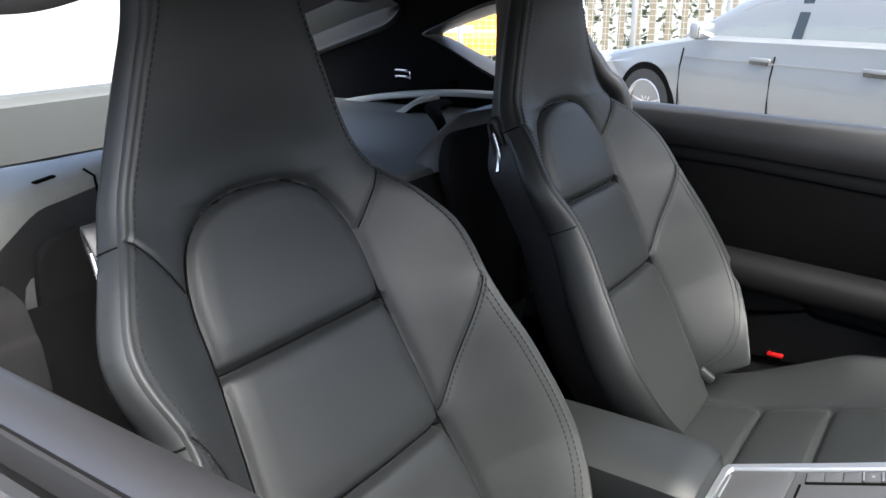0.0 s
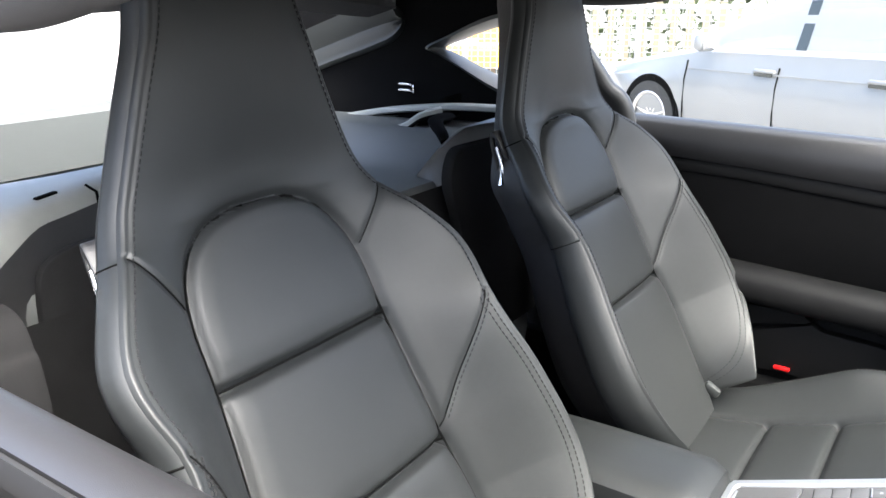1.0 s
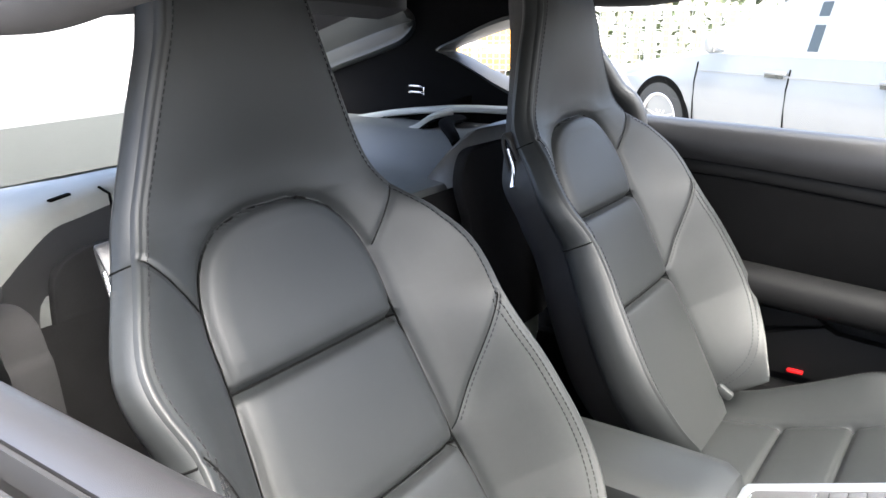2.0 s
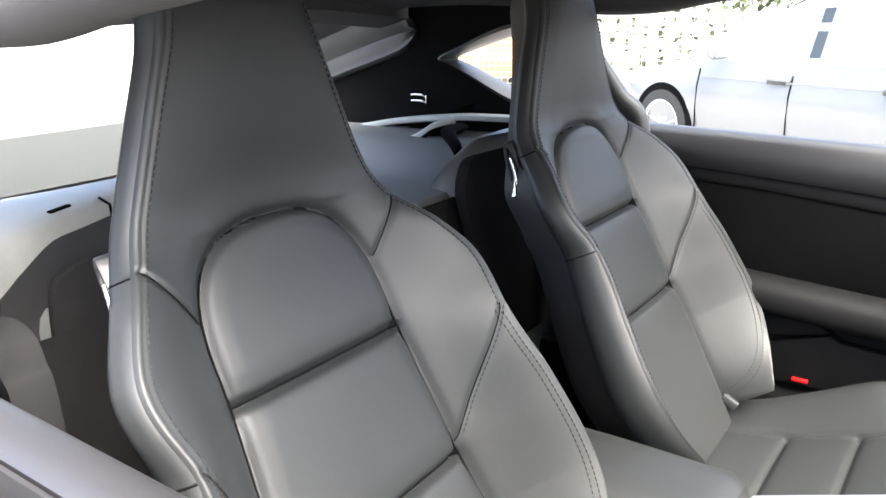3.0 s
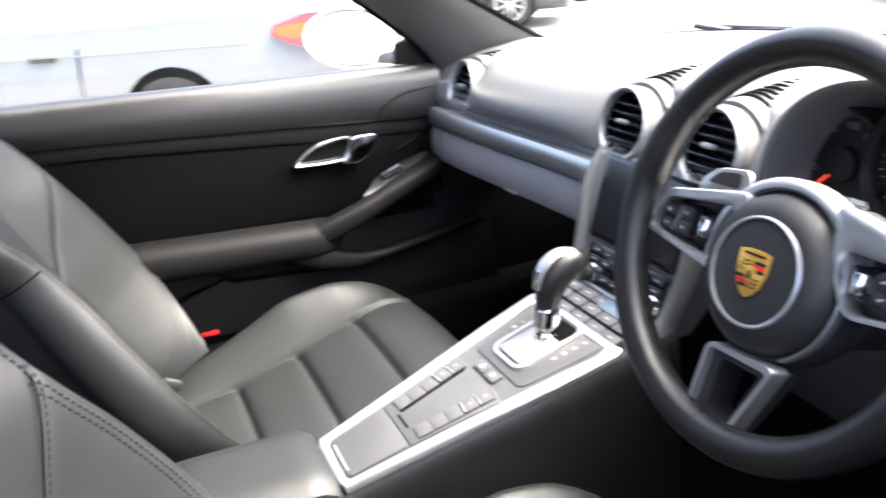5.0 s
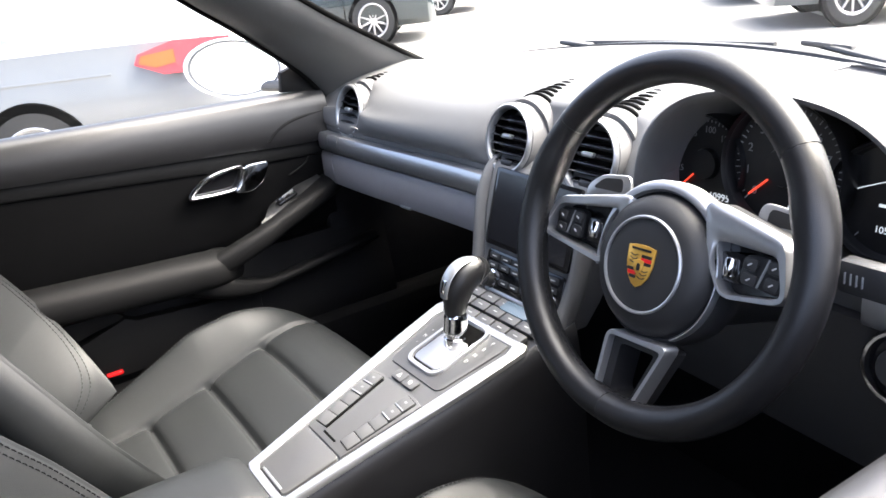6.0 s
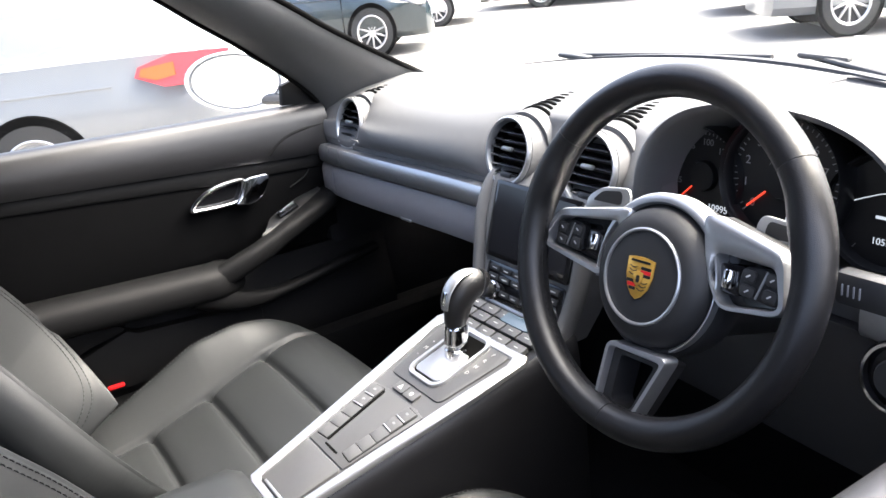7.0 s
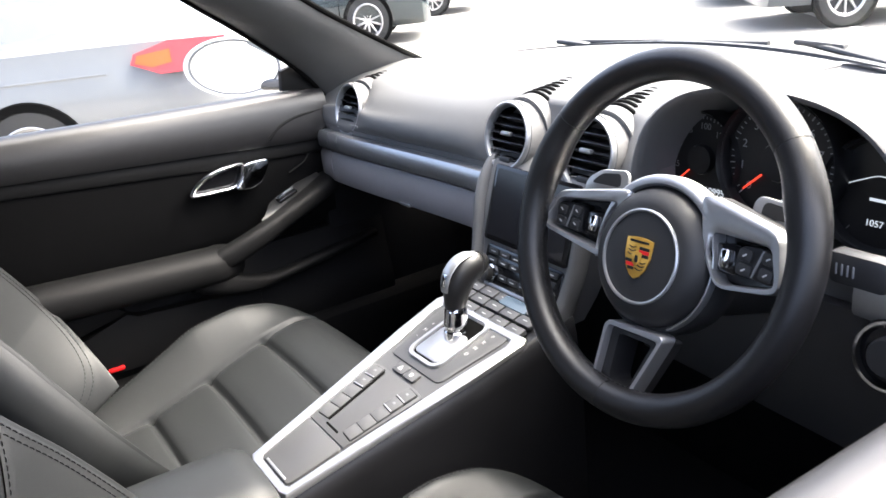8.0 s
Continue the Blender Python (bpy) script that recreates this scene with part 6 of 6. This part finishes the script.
        part("mirror_glass", rbox((sx * (H + 0.095), -0.66, 0.99), (0.15, 0.01, 0.10), 0.004), MIRROR, mi, local=True)
        for y in (-1.42, 1.56):
            part("arch", lathe([(0.28, -0.12), (0.358, -0.12), (0.358, 0.0), (0.350, 0.006), (0.28, 0.004)], 40, Matrix.Translation((sx * (H - 0.004), y, 0.33)) @ pose(0, 0, 0, 0, 90 * sx, 0)), VENTBLACK, car, local=True)
            car_wheel(car, sx * (H - 0.09), y, 0.32, 0.32, sx)
        tl = part("tail_lamp", solid([[Vector((sx * x, y, z)) for y, z in ((2.25, 0.84), (2.28, 0.90), (2.50, 0.965), (2.84, 0.96), (2.84, 0.78), (2.42, 0.770))] for x in (0.78, 0.845 + 0.01)]), REDLAMP, car, "red tail lamp", local=True)
        tl.location.x = sx * 0.042
        part("indicator", solid([[Vector((sx * x, y, z)) for y, z in ((2.28, 0.845), (2.30, 0.890), (2.50, 0.915), (2.50, 0.835), (2.38, 0.815))] for x in (0.80, 0.862)]), AMBER, tl, "amber indicator lens", local=True)
        part("head_lamp", rbox((sx * 0.70, -2.05, 0.66), (0.28, 0.36, 0.13), 0.05), ALLOY, car, local=True)
    part("windscreen", (lambda b: (grid(b, [[Vector((x, -1.02, 0.985)) for x in (-0.68, 0, 0.68)], [Vector((x * 0.86, -0.32, 1.36)) for x in (-0.68, 0, 0.68)]]), b)[1])(bmesh.new()), glass, car, local=True)
    part("bumper", rbox((0, 2.84, 0.45), (1.6, 0.16, 0.36), 0.07), paint, car, local=True)
    part("number_plate", rbox((0, 2.93, 0.62), (0.52, 0.012, 0.11), 0.004), MARK, car, local=True)
    return car


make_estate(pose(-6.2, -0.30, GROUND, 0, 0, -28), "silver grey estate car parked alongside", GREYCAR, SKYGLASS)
# the far row: a dark crossover and a pale car beyond it, noses towards the yard
make_estate(pose(-11.45, 5.25, GROUND, 0, 0, 145) @ Matrix.Diagonal((1.03, 1.0, 1.13, 1)), "dark teal crossover parked across the yard", DARKCAR)
make_estate(pose(-14.3, 8.2, GROUND, 0, 0, 145), "white car parked beyond the dark crossover", WHITE)
make_estate(pose(-12.6, 13.6, GROUND, 0, 0, 125), "dark teal car parked at the far edge", DARKCAR)
make_estate(pose(-4.29, 10.79, GROUND, 0, 0, 318) @ Matrix.Diagonal((1.0, 1.0, 1.2, 1)), "grey van parked across the yard", GREYCAR)
make_estate(pose(-6.59, 12.89, GROUND, 0, 0, 318) @ Matrix.Diagonal((1.0, 1.0, 1.2, 1)), "dark car parked beside the grey van", DARKCAR)
make_estate(pose(-12.6, -8.3, GROUND, 0, 0, -55), "orange car parked behind the mesh fence", ORANGE)
# painted bay line
PAINT = material("worn_white_road_paint", (0.6, 0.6, 0.57), 0.8, vary=0.25, scale=8)
bm = bmesh.new()
d = Vector((3.2, -2.6, 0)).normalized()
grid(bm, [[Vector((-8.2, 12.2, GROUND + 0.004)) + d * t + Vector((d.y, -d.x, 0)) * w for w in (-0.05, 0.05)] for t in (0, 2, 4, 6, 8)])
structure("road_line", bm, PAINT, "worn white painted bay line", "line")

# mesh fence behind the parked cars
fence = thing("mesh_fence", pose(-10.4, -4.0, GROUND), "galvanised mesh fence panels on square posts", "fence")


def fence_x(y):
    return -10.2 - 0.34 * (y + 3.7)


N, STEP, TOP = 8, 1.17, 1.20
ys = [-3.7 - STEP * 5 + STEP * i for i in range(N + 1)]
post_bm = rbox((0, 0, TOP / 2), (0.07, 0.07, TOP + 0.06), 0.006)
post_me = mesh_of("post", post_bm, GALV)
for y in ys:
    ob = new("post", post_me)
    ob.parent, ob.location = fence, (fence_x(y) + 10.4, y + 4.0, 0)
ang = math.atan2(-0.34, 1.0)
rail_me = mesh_of("rail", rbox((0, 0, 0), (0.04, STEP * 1.05, 0.05), 0.006), GALV)
bm = bmesh.new()
for i in range(14):
    yy = -STEP * 0.525 + STEP * 1.05 * i / 13
    rbox((0, yy, 0.60), (0.009, 0.009, 1.10), 0, bm=bm)
for i in range(14):
    rbox((0.006, 0, 0.06 + 1.08 * i / 13), (0.009, STEP * 1.05, 0.009), 0, bm=bm)
mesh_me = mesh_of("mesh_panel", bm, GALV)
for a, b in zip(ys, ys[1:]):
    y = (a + b) / 2
    for nm, me, z in (("rail", rail_me, TOP - 0.03), ("rail", rail_me, 0.06), ("mesh_panel", mesh_me, 0)):
        ob = new(nm, me)
        ob.parent, ob.matrix_basis = fence, pose(fence_x(y) + 10.4, y + 4.0, z, 0, 0, -math.degrees(ang))
# timber boards and a hedge behind the fence
TIMBER = material("pale_timber", (0.14, 0.12, 0.085), 0.8, vary=0.3, scale=4, grain=0.6, grain_scale=80)
boards = thing("timber_screen", pose(-11.6, -5.0, GROUND), "pale timber boards with gaps behind the fence", "timber fence")
board_me = mesh_of("board", rbox((0, 0, 0.62), (0.03, 0.10, 1.24), 0.004, seg=1), TIMBER)
random.seed(4)
for i in range(46):
    y = -9.6 + 0.22 * i
    ob = new("board", board_me)
    ob.parent, ob.matrix_basis = boards, pose(fence_x(y) - 1.3 + 11.6, y + 5.0, random.uniform(-0.03, 0.0), 0, random.uniform(-1, 1), 18)
LEAF = material("hedge_leaf", (0.04, 0.055, 0.02), 0.6, vary=0.4, scale=3)
rng = np.random.default_rng(5)
vs, fs = [], []
for i in range(2600):
    y = -10.5 + 10.5 * rng.random()
    c = np.array([fence_x(y) - 1.9 - 0.5 * rng.random(), y, GROUND + 1.5 * rng.random() ** 0.8])
    u, w = rng.normal(size=3), rng.normal(size=3)
    u, w = u / np.linalg.norm(u) * 0.08, w / np.linalg.norm(w) * 0.05
    k = len(vs)
    vs += [tuple(c - u), tuple(c + w), tuple(c + u), tuple(c - w)]
    fs.append((k, k + 1, k + 2, k + 3))
me = bpy.data.meshes.new("hedge")
me.from_pydata(vs, [], fs)
me.materials.append(LEAF)
tagged(new("hedge", me), "loose green hedge behind the timber screen", "hedge", kind="stuff")

# low stone wall with grass at the yard's far edge
STONE = material("weathered_stone", (0.27, 0.25, 0.21), 0.9, vary=0.3, scale=3, grain=0.8, grain_scale=40)
wall = thing("stone_wall", pose(-14, 13, GROUND), "low weathered stone wall with grass on top", "wall")
stone_me = [mesh_of("stone", rbox((0, 0, 0), (0.5 + 0.1 * k, 0.35, 0.20), 0.04, seg=1), STONE) for k in range(3)]
along = Vector((0.62, 0.78, 0))
for r in range(4):
    for i in range(32):
        ob = new("stone", stone_me[(i * 7 + r * 3) % 3])
        p = Vector((-5.5, -2.8, 0.11 + 0.21 * r)) + along * (0.62 * i + 0.3 * (r % 2)) + Vector((random.uniform(-0.02, 0.02), 0, 0))
        ob.parent, ob.matrix_basis = wall, pose(p.x, p.y, p.z, 0, 0, 51.5 + random.uniform(-2, 2))
vs, fs = [], []
for i in range(2400):
    t = rng.random() * 20
    c = np.array([-19.5 + 0.62 * t - 0.78 * rng.random() * 1.2, 10.2 + 0.78 * t + 0.62 * rng.random() * 1.2, GROUND + 0.84])
    h, a = 0.10 + 0.22 * rng.random(), rng.random() * 6.28
    k = len(vs)
    vs += [(c[0] - 0.02 * math.cos(a), c[1] - 0.02 * math.sin(a), c[2]), (c[0] + 0.02 * math.cos(a), c[1] + 0.02 * math.sin(a), c[2]), (c[0] + 0.08 * math.sin(a), c[1] + 0.08 * math.cos(a), c[2] + h)]
    fs.append((k, k + 1, k + 2))
me = bpy.data.meshes.new("grass")
me.from_pydata(vs, [], fs)
me.materials.append(LEAF)
tagged(new("grass", me), "rough grass along the top of the stone wall", "grass", kind="stuff")
